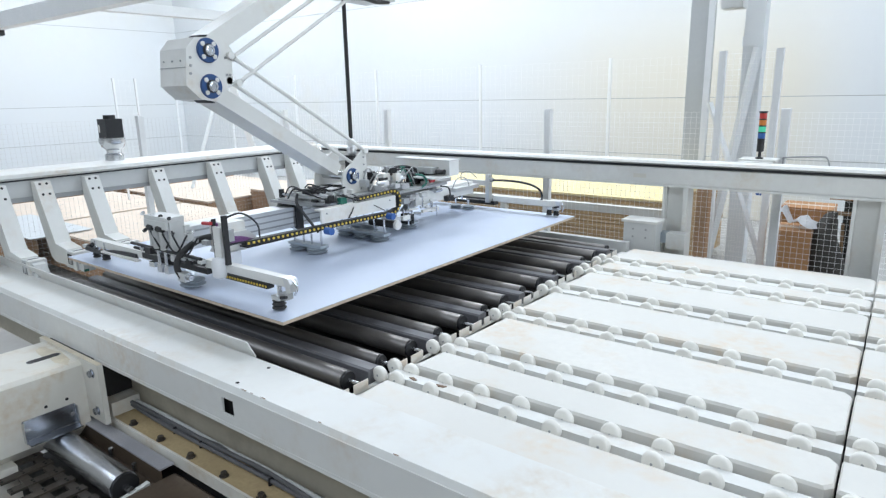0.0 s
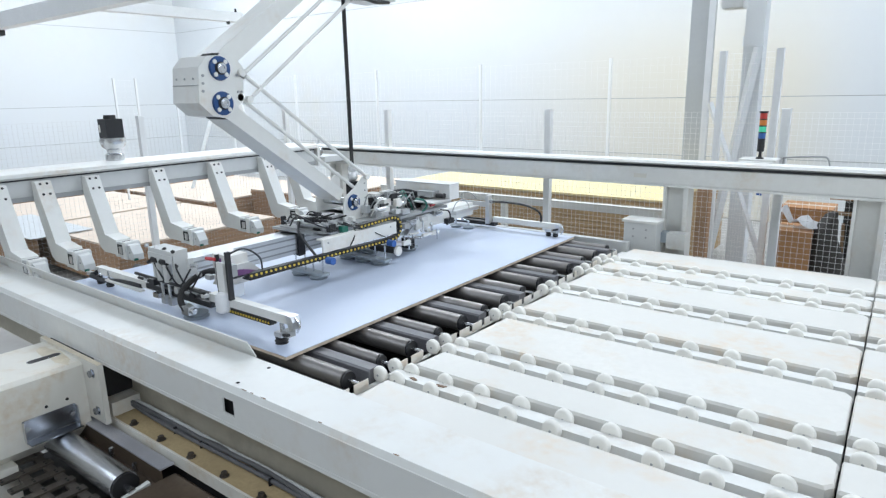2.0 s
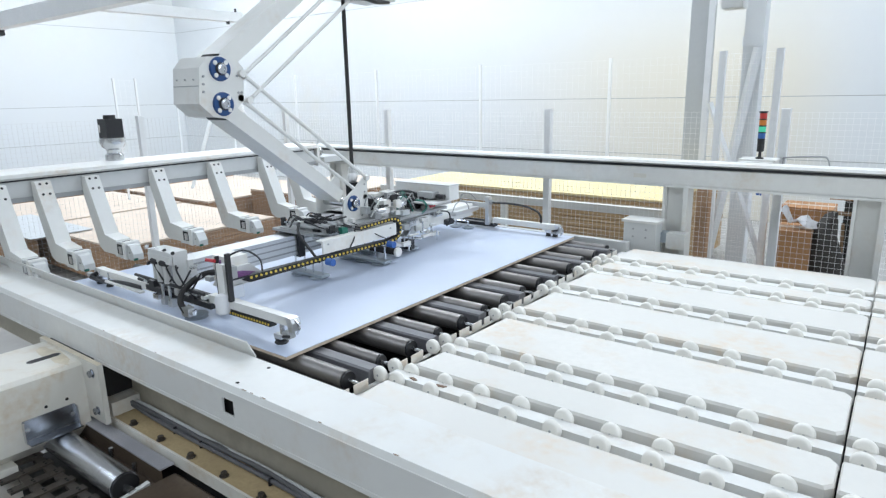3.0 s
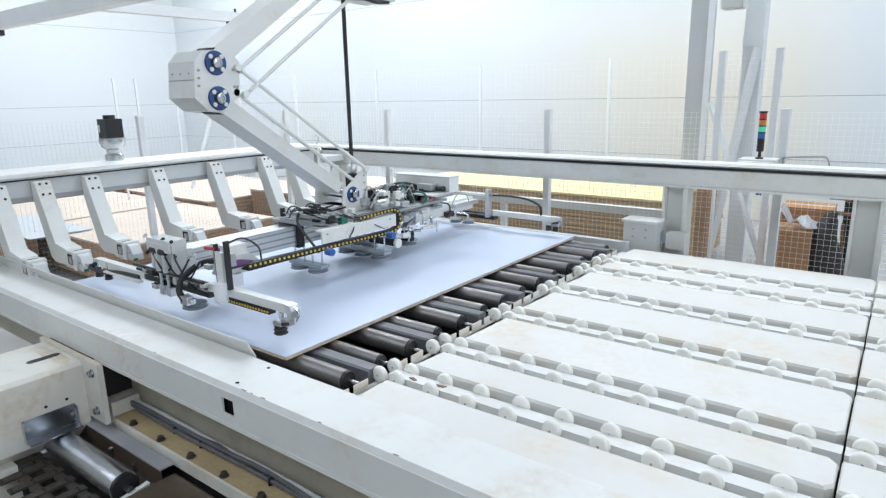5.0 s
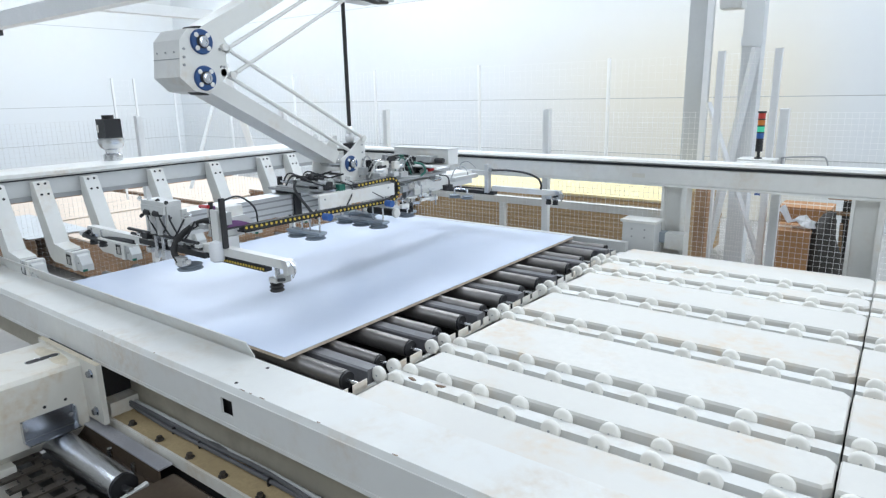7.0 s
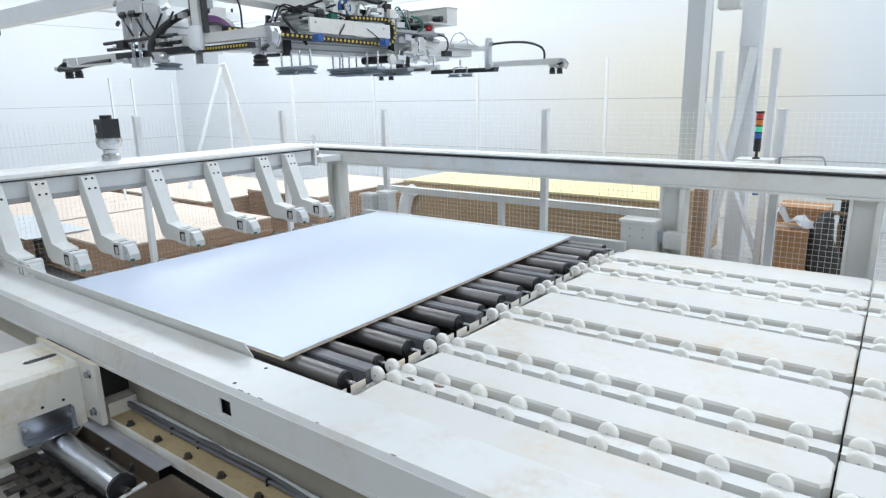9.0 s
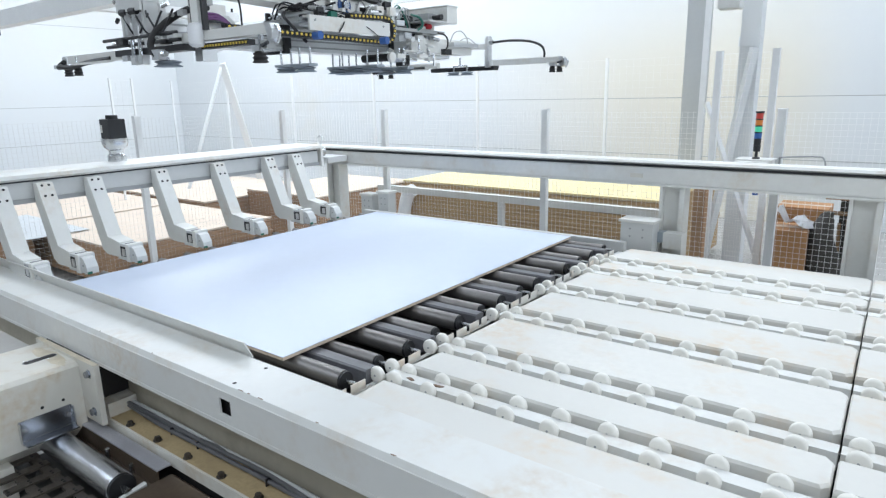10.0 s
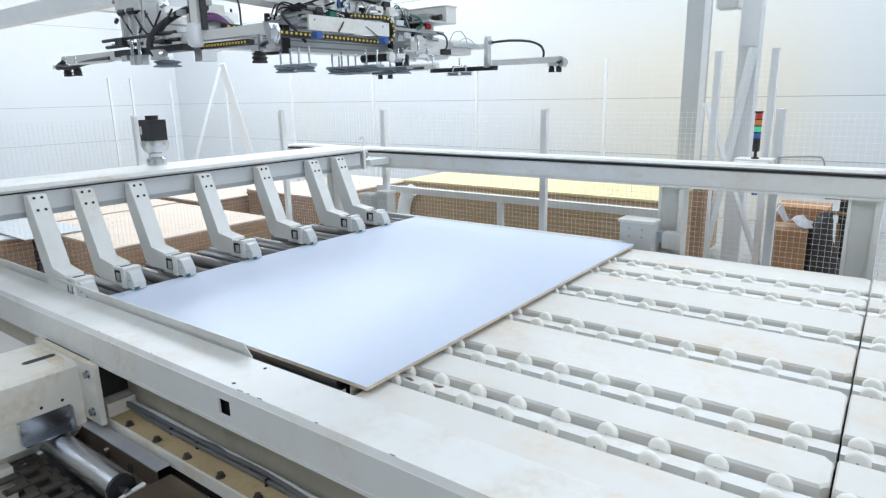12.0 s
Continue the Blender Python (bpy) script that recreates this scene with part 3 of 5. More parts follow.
solo("grey_sheet", box(BM(), -9.9, -8.05, 2.75, 3.45, 0.5615, 0.570), "colgrey", "thin grey sheet lying on the board stack", "sheet", bevel=0.002)
solo("film_bundle", hose(BM(), [(-5.42, 6.24, 0.0), (-5.40, 6.25, 0.3), (-5.36, 6.24, 0.6), (-5.30, 6.25, 0.82), (-5.20, 6.25, 0.90)], 0.085, 12), "film", "bundle of white film leaning on the yellow stack", "film", smooth=True)


# low white guard rail ahead of the yellow stack
def low_rail():
    r = thing("guard_rail", (-3.5, 5.56, 0), "low white steel guard rail on posts", "rail")
    part("top_bar", box(BM(), -5.16, -1.72, 5.53, 5.60, 0.985, 1.055), "white", r, bevel=0.005)
    for x in (-5.05, -3.45, -1.8):
        part("post", box(BM(), x - 0.03, x + 0.03, 5.54, 5.59, 0, 0.985), "white", r)


low_rail()


# stop boxes at the conveyor end
def stop_box(x0, x1, y0, y1, top, label):
    b = thing("drive_box", ((x0 + x1) / 2, (y0 + y1) / 2, 0), label, "housing", "drive housings")
    part("body", box(BM(), x0, x1, y0, y1, 0, top - 0.02), "pale", b, bevel=0.006)
    part("lid", box(BM(), x0 - 0.015, x1 + 0.015, y0 - 0.015, y1 + 0.015, top - 0.0195, top), "white", b, bevel=0.004)
    for dx in (0.3, 0.7):
        for z in (top - 0.07, top - 0.13):
            x = x0 + (x1 - x0) * dx
            part("bolt", cyl(BM(), (x, y0 - 0.002, z), (x, y0 + 0.004, z), 0.008, 10), "grey", b)


stop_box(-1.815, -1.565, 4.69, 4.84, 1.12, "white-grey drive housing with bolted front")
stop_box(-4.64, -4.49, 4.72, 4.84, 1.10, "small white post housing at the conveyor end")
stop_box(-4.40, -4.27, 4.72, 4.84, 1.14, "small grey post housing at the conveyor end")
g = thing("sensor_box", (-1.47, 4.86, 0.9), "white sensor box with blue side fixed on the post", "sensor")
part("body", box(BM(), -1.52, -1.38, 4.80, 4.916, 0.90, 1.02), "white", g, bevel=0.008)
part("blue_cover", box(BM(), -1.575, -1.522, 4.81, 4.90, 0.94, 1.02), "cupbar", g, "blue-grey cover", bevel=0.006)

# ------------------------------------------------------------------ signal tower on its cabinet
tw = thing("junction_box", (-1.0, 5.2, 1.42), "white junction box fixed behind the rail beam", "junction box")
part("body", box(BM(), -1.12, -0.885, 5.072, 5.32, 1.42, 1.56), "white", tw, bevel=0.006)
part("lid", box(BM(), -1.13, -0.875, 5.13, 5.33, 1.5605, 1.572), "white", tw)
st = thing("signal_tower", (-1.0, 5.22, 1.572), "signal lamp tower with red, amber, green and blue lenses", "signal lamp")
part("foot", lathe(BM(), (-1.0, 5.22, 1.572), [(0.028, 0), (0.028, 0.008), (0.012, 0.014), (0.010, 0.06)], 16), "black", st, smooth=True)
zz = 1.625
for k, (m_, lab) in enumerate((("black", "black base"), ("black", "black module"), ("lens_blue", "blue lens"), ("lens_green", "lit green lens"), ("lens_amber", "amber lens"), ("lens_red", "red lens"))):
    h = 0.048
    part("lens" if "lens" in m_ else "module", lathe(BM(), (-1.0, 5.22, zz), [(0.022, 0), (0.025, 0.003), (0.025, h - 0.008), (0.022, h - 0.005)], 18), m_, st, lab, smooth=True)
    zz += h
    part("ring", cyl(BM(), (-1.0, 5.22, zz - 0.008), (-1.0, 5.22, zz), 0.0262, 18), "black", st)
part("cap", cyl(BM(), (-1.0, 5.22, zz - 0.004), (-1.0, 5.22, zz + 0.006), 0.031, 18), "black", st)
solo("bent_pipe", hose(BM(), [(-0.86, 5.35, 1.40), (-0.86, 5.35, 1.55), (-0.84, 5.35, 1.575), (-0.62, 5.35, 1.59), (-0.57, 5.35, 1.57), (-0.55, 5.35, 1.48), (-0.55, 5.35, 1.40)], 0.006, 8), "grey", "thin bent grey pipe handle by the fence", "pipe", smooth=True)

# ------------------------------------------------------------------ columns, braces, cardboard
cl = thing("steel_column", (-2.1, 7.6, 0), "pale grey steel column with white edge against the wall", "column", "columns")
part("flange", box(BM(), -2.26, -2.068, 7.5, 7.53, 0, HH), "colgrey", cl)
part("web", box(BM(), -2.19, -2.165, 7.532, 7.80, 0, HH), "pale", cl)
part("back_flange", box(BM(), -2.30, -2.08, 7.802, 7.832, 0, HH), "pale", cl)
part("edge_cover", box(BM(), -2.066, -2.005, 7.47, 7.498, 0, HH), "film", cl)
c2 = thing("steel_column", (-1.62, 7.7, 0), "white steel column with braces behind the fence", "column", "columns")
part("shaft", box(BM(), -1.72, -1.53, 7.6, 7.8, 0, HH), "wall", c2, bevel=0.006)
part("joint_plate", box(BM(), -1.73, -1.52, 7.585, 7.598, 2.52, 2.62), "wall", c2)


def brace(p0, p1, w, label):
    d = Vector(p1) - Vector(p0)
    bm = cyl(BM(), p0, p1, w, 4)
    solo("diagonal_brace", bm, "wall", label, "brace", "braces")


brace((-1.86, 7.0, 1.95), (-1.10, 7.0, 0.0), 0.03, "white diagonal steel brace at the column")
brace((-1.56, 7.55, 2.5), (-1.93, 7.55, 0.0), 0.05, "pale diagonal steel brace at the column")
brace((-10.0, 6.90, 2.68), (-10.0, 5.75, 0.0), 0.035, "white diagonal wall brace")
brace((-10.0, 6.90, 2.68), (-10.0, 7.65, 0.0), 0.075, "broad white diagonal wall brace")
solo("lamp_box", box(BM(), -1.80, -1.60, 6.9, 7.1, 2.84, 3.02), "pale", "small grey box on the column", "box", bevel=0.01)
part("bracket", box(BM(), -1.76, -1.70, 7.1, 7.55, 2.9, 2.98), "pale", bpy.data.objects["lamp_box"])
solo("blue_sign", box(BM(), -1.285, -1.235, 6.70, 6.704, 1.07, 1.13), "bluep", "small blue plate on the mesh", "sign")
solo("leaning_board", box(BM(), -1.60, -1.50, 5.85, 5.95, 0, 1.22), "stackside", "upright brown board leaning behind the fence", "board stack")


def carton(x0, x1, y0, y1, z0, z1, label):
    c = thing("carton", ((x0 + x1) / 2, (y0 + y1) / 2, z0), label, "cardboard box", "cartons")
    part("body", box(BM(), x0, x1, y0, y1, z0, z1), "card", c, bevel=0.008)
    part("tape", box(BM(), x0 - 0.001, x1 + 0.001, (y0 + y1) / 2 - 0.03, (y0 + y1) / 2 + 0.03, z1, z1 + 0.0015), "stacktop", c)
    part("seam", box(BM(), x0 + 0.01, x1 - 0.01, y0 - 0.0015, y0, (z0 + z1) / 2, (z0 + z1) / 2 + 0.004), "wood", c)


carton(-0.99, -0.71, 6.05, 6.45, 0.0, 0.44, "brown carton on the floor behind the mesh")
carton(-1.0, -0.70, 6.05, 6.45, 0.443, 0.88, "brown cardboard carton stacked behind the mesh")
carton(-1.05, -0.62, 6.6, 7.0, 0.0, 1.0, "tall brown carton behind the mesh")
bm = BM()
rng = random.Random(4)
pts = []
for i in range(7):
    for j in range(5):
        pts.append(bm.verts.new((-1.0 + 0.055 * i, 6.1 + 0.07 * j, 0.90 + 0.09 * rng.random() * (1 if 0 < i < 6 else 0.3) + (0.10 if i < 2 else 0))))
for i in range(6):
    for j in range(4):
        bm.faces.new((pts[i * 5 + j], pts[i * 5 + j + 1], pts[i * 5 + j + 6], pts[i * 5 + j + 5]))
bmesh.ops.solidify(bm, geom=bm.faces[:], thickness=0.012)
solo("plastic_film", bm, "film", "crumpled white plastic film on the carton", "film")


def rack():
    r = thing("storage_rack", (-0.52, 6.2, 0), "dark covered rack with wooden slats behind the mesh", "rack")
    bm = BM()
    rows = []
    for k, (w, z) in enumerate(((0.15, 0.0), (0.14, 0.3), (0.12, 0.6), (0.10, 0.85), (0.05, 1.0), (0.02, 1.03))):
        rows.append([bm.verts.new((-0.62 + w * math.cos(a) * (1 + 0.22 * math.sin(3 * a + 1.7 * k) + 0.1 * math.sin(7 * a + k)) + 0.03 * (k % 3), 6.2 + w * 1.2 * math.sin(a), z - 0.03 * math.sin(2 * a))) for a in [2 * math.pi * i / 14 for i in range(14)]])
    for a, b in zip(rows, rows[1:]):
        for i in range(14):
            bm.faces.new((a[i], a[(i + 1) % 14], b[(i + 1) % 14], b[i]))
    bm.faces.new(rows[-1])
    part("cover", bm, "darkstuff", r, "dark cloth cover", smooth=True)
    for x in (-0.49, -0.33):
        part("upright", box(BM(), x - 0.015, x + 0.015, 6.28, 6.31, 0, 1.24), "darkstuff", r)
    part("back", box(BM(), -0.50, -0.32, 6.32, 6.33, 0, 1.2), "darkstuff", r)
    for z in (1.02, 1.15, 1.2):
        part("slat", box(BM(), -0.62, -0.30, 6.24, 6.275, z, z + 0.03), "wood", r, "rough wooden slat")
    part("board_end", box(BM(), -0.62, -0.47, 6.22, 6.30, 1.182, 1.25), "card", r)
    for k in range(3):
        part("plank", cyl(BM(), (-0.46 + 0.05 * k, 6.22, 0.0), (-0.50 + 0.06 * k, 6.26, 0.95 + 0.04 * k), 0.014, 5), "wood", r, "leaning thin plank")


rack()


# ------------------------------------------------------------------ overhead girders
gd = thing("overhead_girder", (-6.5, 2.97, 2.9), "white overhead steel girder of the loading gantry", "girder")
part("girder", prism(BM(), [(2.93, 2.90), (3.05, 2.90), (3.05, 3.06), (2.93, 3.06)], "x", -16.5, -4.2), "post", gd, bevel=0.012)
part("cross_bar", box(BM(), -6.55, -6.43, 3.052, 4.72, 2.93, 3.03), "post", gd, bevel=0.006)
for x in (-15.6, -4.5):
    part("hanger", box(BM(), x - 0.04, x + 0.04, 2.95, 3.03, 3.061, HH), "white", gd)
part("knob", cyl(BM(), (-6.47, 4.66, 3.03), (-6.47, 4.66, 3.075), 0.012, 10), "black", gd)
part("foot_knob", cyl(BM(), (-6.47, 4.55, 2.90), (-6.47, 4.55, 2.93), 0.02, 10), "black", gd)
part("end_bracket", box(BM(), -8.75, -8.6, 2.9, 3.06, 2.84, 2.899), "black", gd, "dark bracket")


# ------------------------------------------------------------------ lower front conveyor and its cross beam
M["dustmark"] = mat("brown_wood_dust", (0.67, 0.60, 0.47), 0.7, var=0.15, scale=12, stain=(0.52, 0.40, 0.24), stain_amt=0.7, stain_scale=9)
M["darksteel"] = mat("zinc_steel_sheet", (0.36, 0.38, 0.42), 0.22, metal=1.0, var=0.15, scale=9)


def cross_beam():
    b = thing("cross_beam", (-3.45, 0.9, 0.0), "cream box beam bolted to the front rail with dusty top", "machine beam")
    x0, x1, y0, y1 = -3.70, -3.235, -0.6, 1.235
    out = [(x0, 0.50), (x0, 0.815), (x0 + 0.015, 0.83), (x1 - 0.02, 0.83), (x1, 0.81), (x1, 0.485), (x1 - 0.10, 0.40), (x0 + 0.1, 0.40)]
    part("box_section", prism(BM(), out, "y", y0, y1), "cream", b, smooth=True)
    part("flange_plate", box(BM(), x0 - 0.03, x1 + 0.165, 1.236, 1.262, 0.53, 0.845), "cream", b, bevel=0.003)
    # black colour imitates the shadowed void between flange and web
    part("spacer", box(BM(), x0, x1 + 0.03, 1.263, 1.449, 0.61, 0.835), "pit", b, "spacer behind the flange, blackened to stand for shade")
    for z in (0.79, 0.59):
        part("bolt", lathe(BM(), (x1 + 0.10, 1.236, z), [(0.024, 0.0), (0.024, -0.004), (0.017, -0.004), (0.017, -0.020)], 6, "y"), "darksteel", b, "dark hexagon bolt")
    part("dust_edge", box(BM(), x0 - 0.03, x1 + 0.165, 1.2365, 1.2615, 0.845, 0.8464), "dustmark", b, "brown dust on the flange edge")
    rd = random.Random(8)
    patch = [(-3.44 + 0.20 * math.cos(a) * rd.uniform(0.8, 1.1), 1.185 + 0.045 * math.sin(a) * rd.uniform(0.6, 1.1)) for a in [2 * math.pi * k / 22 for k in range(22)]]
    part("dust_mark", prism(BM(), patch, "z", 0.8292, 0.8303), "dustmark", b, "thin brown dust mark by the flange")
    arc = [math.pi * k / 8 for k in range(9)]
    out = [(-3.435 + 0.02 * math.cos(a), 1.195 + 0.02 * math.sin(a)) for a in arc] + [(-3.435 - 0.02 * math.cos(a), 1.085 - 0.02 * math.sin(a)) for a in arc]
    part("slot", prism(BM(), out, "z", 0.829, 0.8315), "pit", b, "dark oblong slot")
    rim = [(-3.435 + 1.25 * (x + 3.435), 1.14 + 1.07 * (y - 1.14)) for x, y in out]
    part("slot_rim", prism(BM(), rim, "z", 0.8285, 0.8305), "steel", b, "bare metal rim of the slot")
    for y, z in ((1.046, 0.661), (1.141, 0.663)):
        part("hole", cyl(BM(), (x1 - 0.001, y, z), (x1 + 0.001, y, z), 0.008, 10), "pit", b)
    k = part("chrome_bracket", box(BM(), x1 + 0.001, x1 + 0.006, 0.935, 1.17, 0.529, 0.630), "darksteel", b, "bent bright steel bracket")
    part("lip", box(BM(), x1 + 0.006, x1 + 0.07, 0.935, 1.17, 0.522, 0.528), "darksteel", k)
    for y in (0.932, 1.168):
        part("side_tab", box(BM(), x1 + 0.001, x1 + 0.03, y, y + 0.005, 0.522, 0.626), "steel", k, "bright folded tab")
    for y in (0.950, 1.150):
        part("screw", cyl(BM(), (x1 + 0.006, y, 0.585), (x1 + 0.016, y, 0.585), 0.012, 6), "steel", k)
    part("column", box(BM(), x0 + 0.02, x1 + 0.004, -0.5, 0.885, 0.0, 0.43), "cream", b)


cross_beam()


def low_conveyor():
    c = thing("lower_conveyor", (-2.6, 0.95, 0.0), "lower roller conveyor with steel roller under the front beam", "conveyor")
    r = part("roller", cyl(BM(), (-3.6, 1.085, 0.452), (-2.61, 1.085, 0.452), 0.066, 40), "brushed", c, "polished steel roller", smooth=True)
    part("end_cap", cyl(BM(), (-2.61, 1.085, 0.452), (-2.600, 1.085, 0.452), 0.060, 28), "black", r)
    part("axle", cyl(BM(), (-2.600, 1.085, 0.452), (-2.545, 1.085, 0.452), 0.017, 6), "steel", r, "bright hexagon axle")
    bar = part("flat_bar", box(BM(), -3.6, -2.525, 1.205, 1.272, 0.494, 0.502), "zinc", c, "grey angle bar", bevel=0.002)
    part("bar_web", box(BM(), -3.6, -2.525, 1.205, 1.212, 0.40, 0.4935), "brown", bar, "brownish web of the angle bar")
    part("inner_bar", box(BM(), -3.6, -2.53, 1.165, 1.2045, 0.36, 0.41), "brown", c)
    for x in (-2.92, -2.70):
        part("stud", cyl(BM(), (x, 1.178, 0.44), (x, 1.178, 0.485), 0.011, 10), "steel", c)
    part("bearing_block", prism(BM(), [(0.90, 0.36), (1.10, 0.36), (1.16, 0.43), (1.16, 0.46), (1.03, 0.44), (0.90, 0.43)], "x", -2.56, -2.535), "white", c, "white bearing plate")
    part("bearing_ear", box(BM(), -2.535, -2.465, 0.985, 1.065, 0.34, 0.43), "film", c, bevel=0.02)
    for i in range(10):
        x = -3.57 + 0.118 * i
        b = part("chain_bar", box(BM(), x, x + 0.046, 0.79, 1.015, 0.393, 0.405), "chainm", c, bevel=0.002)
        for y in (0.80, 0.89, 0.985):
            part("screw", cyl(BM(), (x + 0.012, y, 0.405), (x + 0.012, y, 0.4075), 0.006, 8), "pit", b)
            part("screw", cyl(BM(), (x + 0.034, y, 0.405), (x + 0.034, y, 0.4075), 0.006, 8), "pit", b)
        part("link", box(BM(), x + 0.047, x + 0.117, 0.965, 1.005, 0.380, 0.398), "chainm", b)
        part("link", box(BM(), x + 0.047, x + 0.117, 0.86, 0.90, 0.380, 0.398), "chainm", b)
        part("pin", cyl(BM(), (x + 0.082, 0.85, 0.372), (x + 0.082, 1.01, 0.372), 0.010, 8), "pit", b)
    # added black sheet makes the openings between chain bars look shaded
    part("pan", box(BM(), -3.65, -2.1, 0.1, 1.20, 0.20, 0.22), "pit", c, "black tray added for the dark below the chain")
    for x in (-3.4, -2.3):
        part("leg", box(BM(), x - 0.03, x + 0.03, 0.5, 0.56, 0, 0.2), "pit", c)
    part("end_cover", prism(BM(), [(0.78, 0.30), (0.78, 0.435), (0.80, 0.455), (1.265, 0.455), (1.283, 0.44), (1.283, 0.30)], "x", -2.52, -1.75), "brown", c, "brown sheet cover", smooth=True)


M["cablem"] = mat("dark_grey_cable", (0.13, 0.13, 0.135), 0.5, var=0.15, scale=10)
M["brown"] = mat("dusty_brown_sheet", (0.10, 0.072, 0.05), 0.38, var=0.15, scale=4, stain=(0.22, 0.16, 0.10), stain_amt=0.5)
M["chainm"] = mat("worn_black_chain", (0.055, 0.046, 0.038), 0.45, var=0.2, scale=8, stain=(0.14, 0.11, 0.08), stain_amt=0.5, stain_scale=6)
M["tan"] = mat("tan_dusty_rail", (0.48, 0.365, 0.20), 0.6, var=0.12, scale=5, bump=0.08, stain=(0.30, 0.22, 0.13), stain_amt=0.7, stain_scale=4)
M["zinc"] = mat("zinc_plated_bar", (0.64, 0.64, 0.68), 0.45, metal=0.6, var=0.10, scale=7)
M["brushed"] = mat("brushed_roller_steel", (0.58, 0.60, 0.64), 0.24, metal=1.0, var=0.12, scale=7, stretch=(9, 1, 1), bump=0.12, bscale=140)
low_conveyor()


def cable_rail():
    c = thing("cable_rail", (-2.2, 1.38, 0.0), "dusty tan rail with bundled grey cables and bolts", "cable tray")
    part("rail", box(BM(), -3.22, 2.0, 1.30, 1.445, 0.505, 0.525), "tan", c, bevel=0.003)
    part("rail_edge", box(BM(), -3.22, 2.0, 1.288, 1.2995, 0.47, 0.530), "cream", c)
    part("end_block", box(BM(), -3.26, -3.13, 1.30, 1.445, 0.526, 0.60), "cream", c)
    for x in [-2.975 + 0.253 * k for k in range(12)]:
        w = part("washer", cyl(BM(), (x, 1.325, 0.525), (x, 1.325, 0.528), 0.021, 16), "chainm", c, "oily dark washer")
        part("bolt_head", cyl(BM(), (x, 1.325, 0.528), (x, 1.325, 0.545), 0.014, 6), "chainm", w)
    for k in range(4):
        rr = random.Random(k)
        pts = [(-3.2 + 0.4 * i, 1.395 + 0.012 * k + rr.uniform(-0.012, 0.012), 0.538 + 0.014 * (k % 2) + rr.uniform(0, 0.024)) for i in range(13)]
        part("cable", hose(BM(), pts, 0.0095, 8, 3), "cablem" if k < 3 else "pale", c, "dark grey cable" if k < 3 else "pale grey cable", smooth=True)
    for x in (-2.72, -2.5, -2.0, -1.6):
        part("cable_tie", box(BM(), x, x + 0.006, 1.388, 1.443, 0.526, 0.560), "black", c)
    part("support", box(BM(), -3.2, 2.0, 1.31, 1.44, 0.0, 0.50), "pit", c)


cable_rail()


# splinters lying on the first wheel rail
for x, y, r_, w in ((-1.49, 1.90, 14, 0.034), (-1.62, 1.89, -12, 0.022)):
    bm = prism(BM(), [(-w, -0.006), (w * 0.6, -0.009), (w, 0.002), (-w * 0.4, 0.008)], "z", 0.0, 0.004)
    bmesh.ops.rotate(bm, verts=bm.verts, matrix=Matrix.Rotation(radians(r_), 3, "Z"))
    bmesh.ops.translate(bm, verts=bm.verts, vec=(x, y, 0.9142))
    solo("wood_splinter", bm, "brown_rust", "small brown wood splinter on the wheel rail", "splinter")


# ------------------------------------------------------------------ lifting arm: two equal links with parallel rods
XF = -3.10                      # outer face of the arm
WY, WZ, LINK, GAP, SZ = 3.043, 1.372, 1.1687, 0.184, 2.932
O_LOW, O_UP = (Vector((0.012, 0.130, 0.162)), Vector((-0.012, 0.120, 0.030))), (Vector((0.012, 0.166, -0.166)), Vector((-0.012, 0.151, -0.034)))
SH = Vector((XF, WY, SZ))
lifter = thing("lifting_arm", SH, "white folding lifting arm with blue bearing covers and parallel rods", "lifting arm")


def local_part(name, bm, material, parent, at, label="", smooth=False, bevel=0.0):
    """A moving part, built about its own pivot, at a place in its thing's space."""
    ob = part(name, bm, material, None, label, smooth, bevel)
    ob.parent = parent
    ob.location = at
    ORG[ob] = Vector((0, 0, 0))
    return ob


def link_mesh(x0, x1, a, b):
    """Tapered box link along +Y from the pivot at the origin."""
    bm = BM()
    prism(bm, [(-0.05, -a), (-0.05, a), (LINK * 0.92, b), (LINK * 0.92, -b)], "x", x0, x1)
    return bm


def disc_on(parent, y, z, r, x=0.0):
    d = part("bearing_cover", lathe(BM(), (x, y, z), [(r * 1.04, 0.001), (r * 1.04, 0.004), (r, 0.006), (r, 0.012), (r * 0.96, 0.014)], 32, "x"), "blue", parent, "round blue bearing cover", smooth=True)
    b = lathe(BM(), (x + 0.013, y, z), [(r * 0.46, 0.0), (r * 0.46, 0.016), (r * 0.40, 0.020), (r * 0.26, 0.021), (r * 0.24, 0.016)], 24, "x")
    part("boss", b, "chrome", d, "bright turned boss", smooth=True)
    part("boss_ring", lathe(BM(), (x + 0.0135, y, z), [(r * 0.56, 0.0), (r * 0.56, 0.006), (r * 0.47, 0.006)], 24, "x"), "black", d)
    for k in range(4):
        a = radians(45 + 90 * k)
        part("screw_pad", lathe(BM(), (x + 0.012, y + r * 0.75 * math.cos(a), z + r * 0.75 * math.sin(a)), [(r * 0.20, 0.0), (r * 0.20, 0.005), (r * 0.13, 0.007)], 12, "x"), "white", d)
    return d


lower_link = local_part("lower_link", link_mesh(-0.225, -0.03, 0.046, 0.040), "white", lifter, (0, -0.9, -0.9), "white box-section lower link", bevel=0.006)
upper_link = local_part("upper_link", link_mesh(-0.215, -0.04, 0.055, 0.050), "white", lifter, (0, -0.9, -0.6), "white box-section upper link", bevel=0.006)
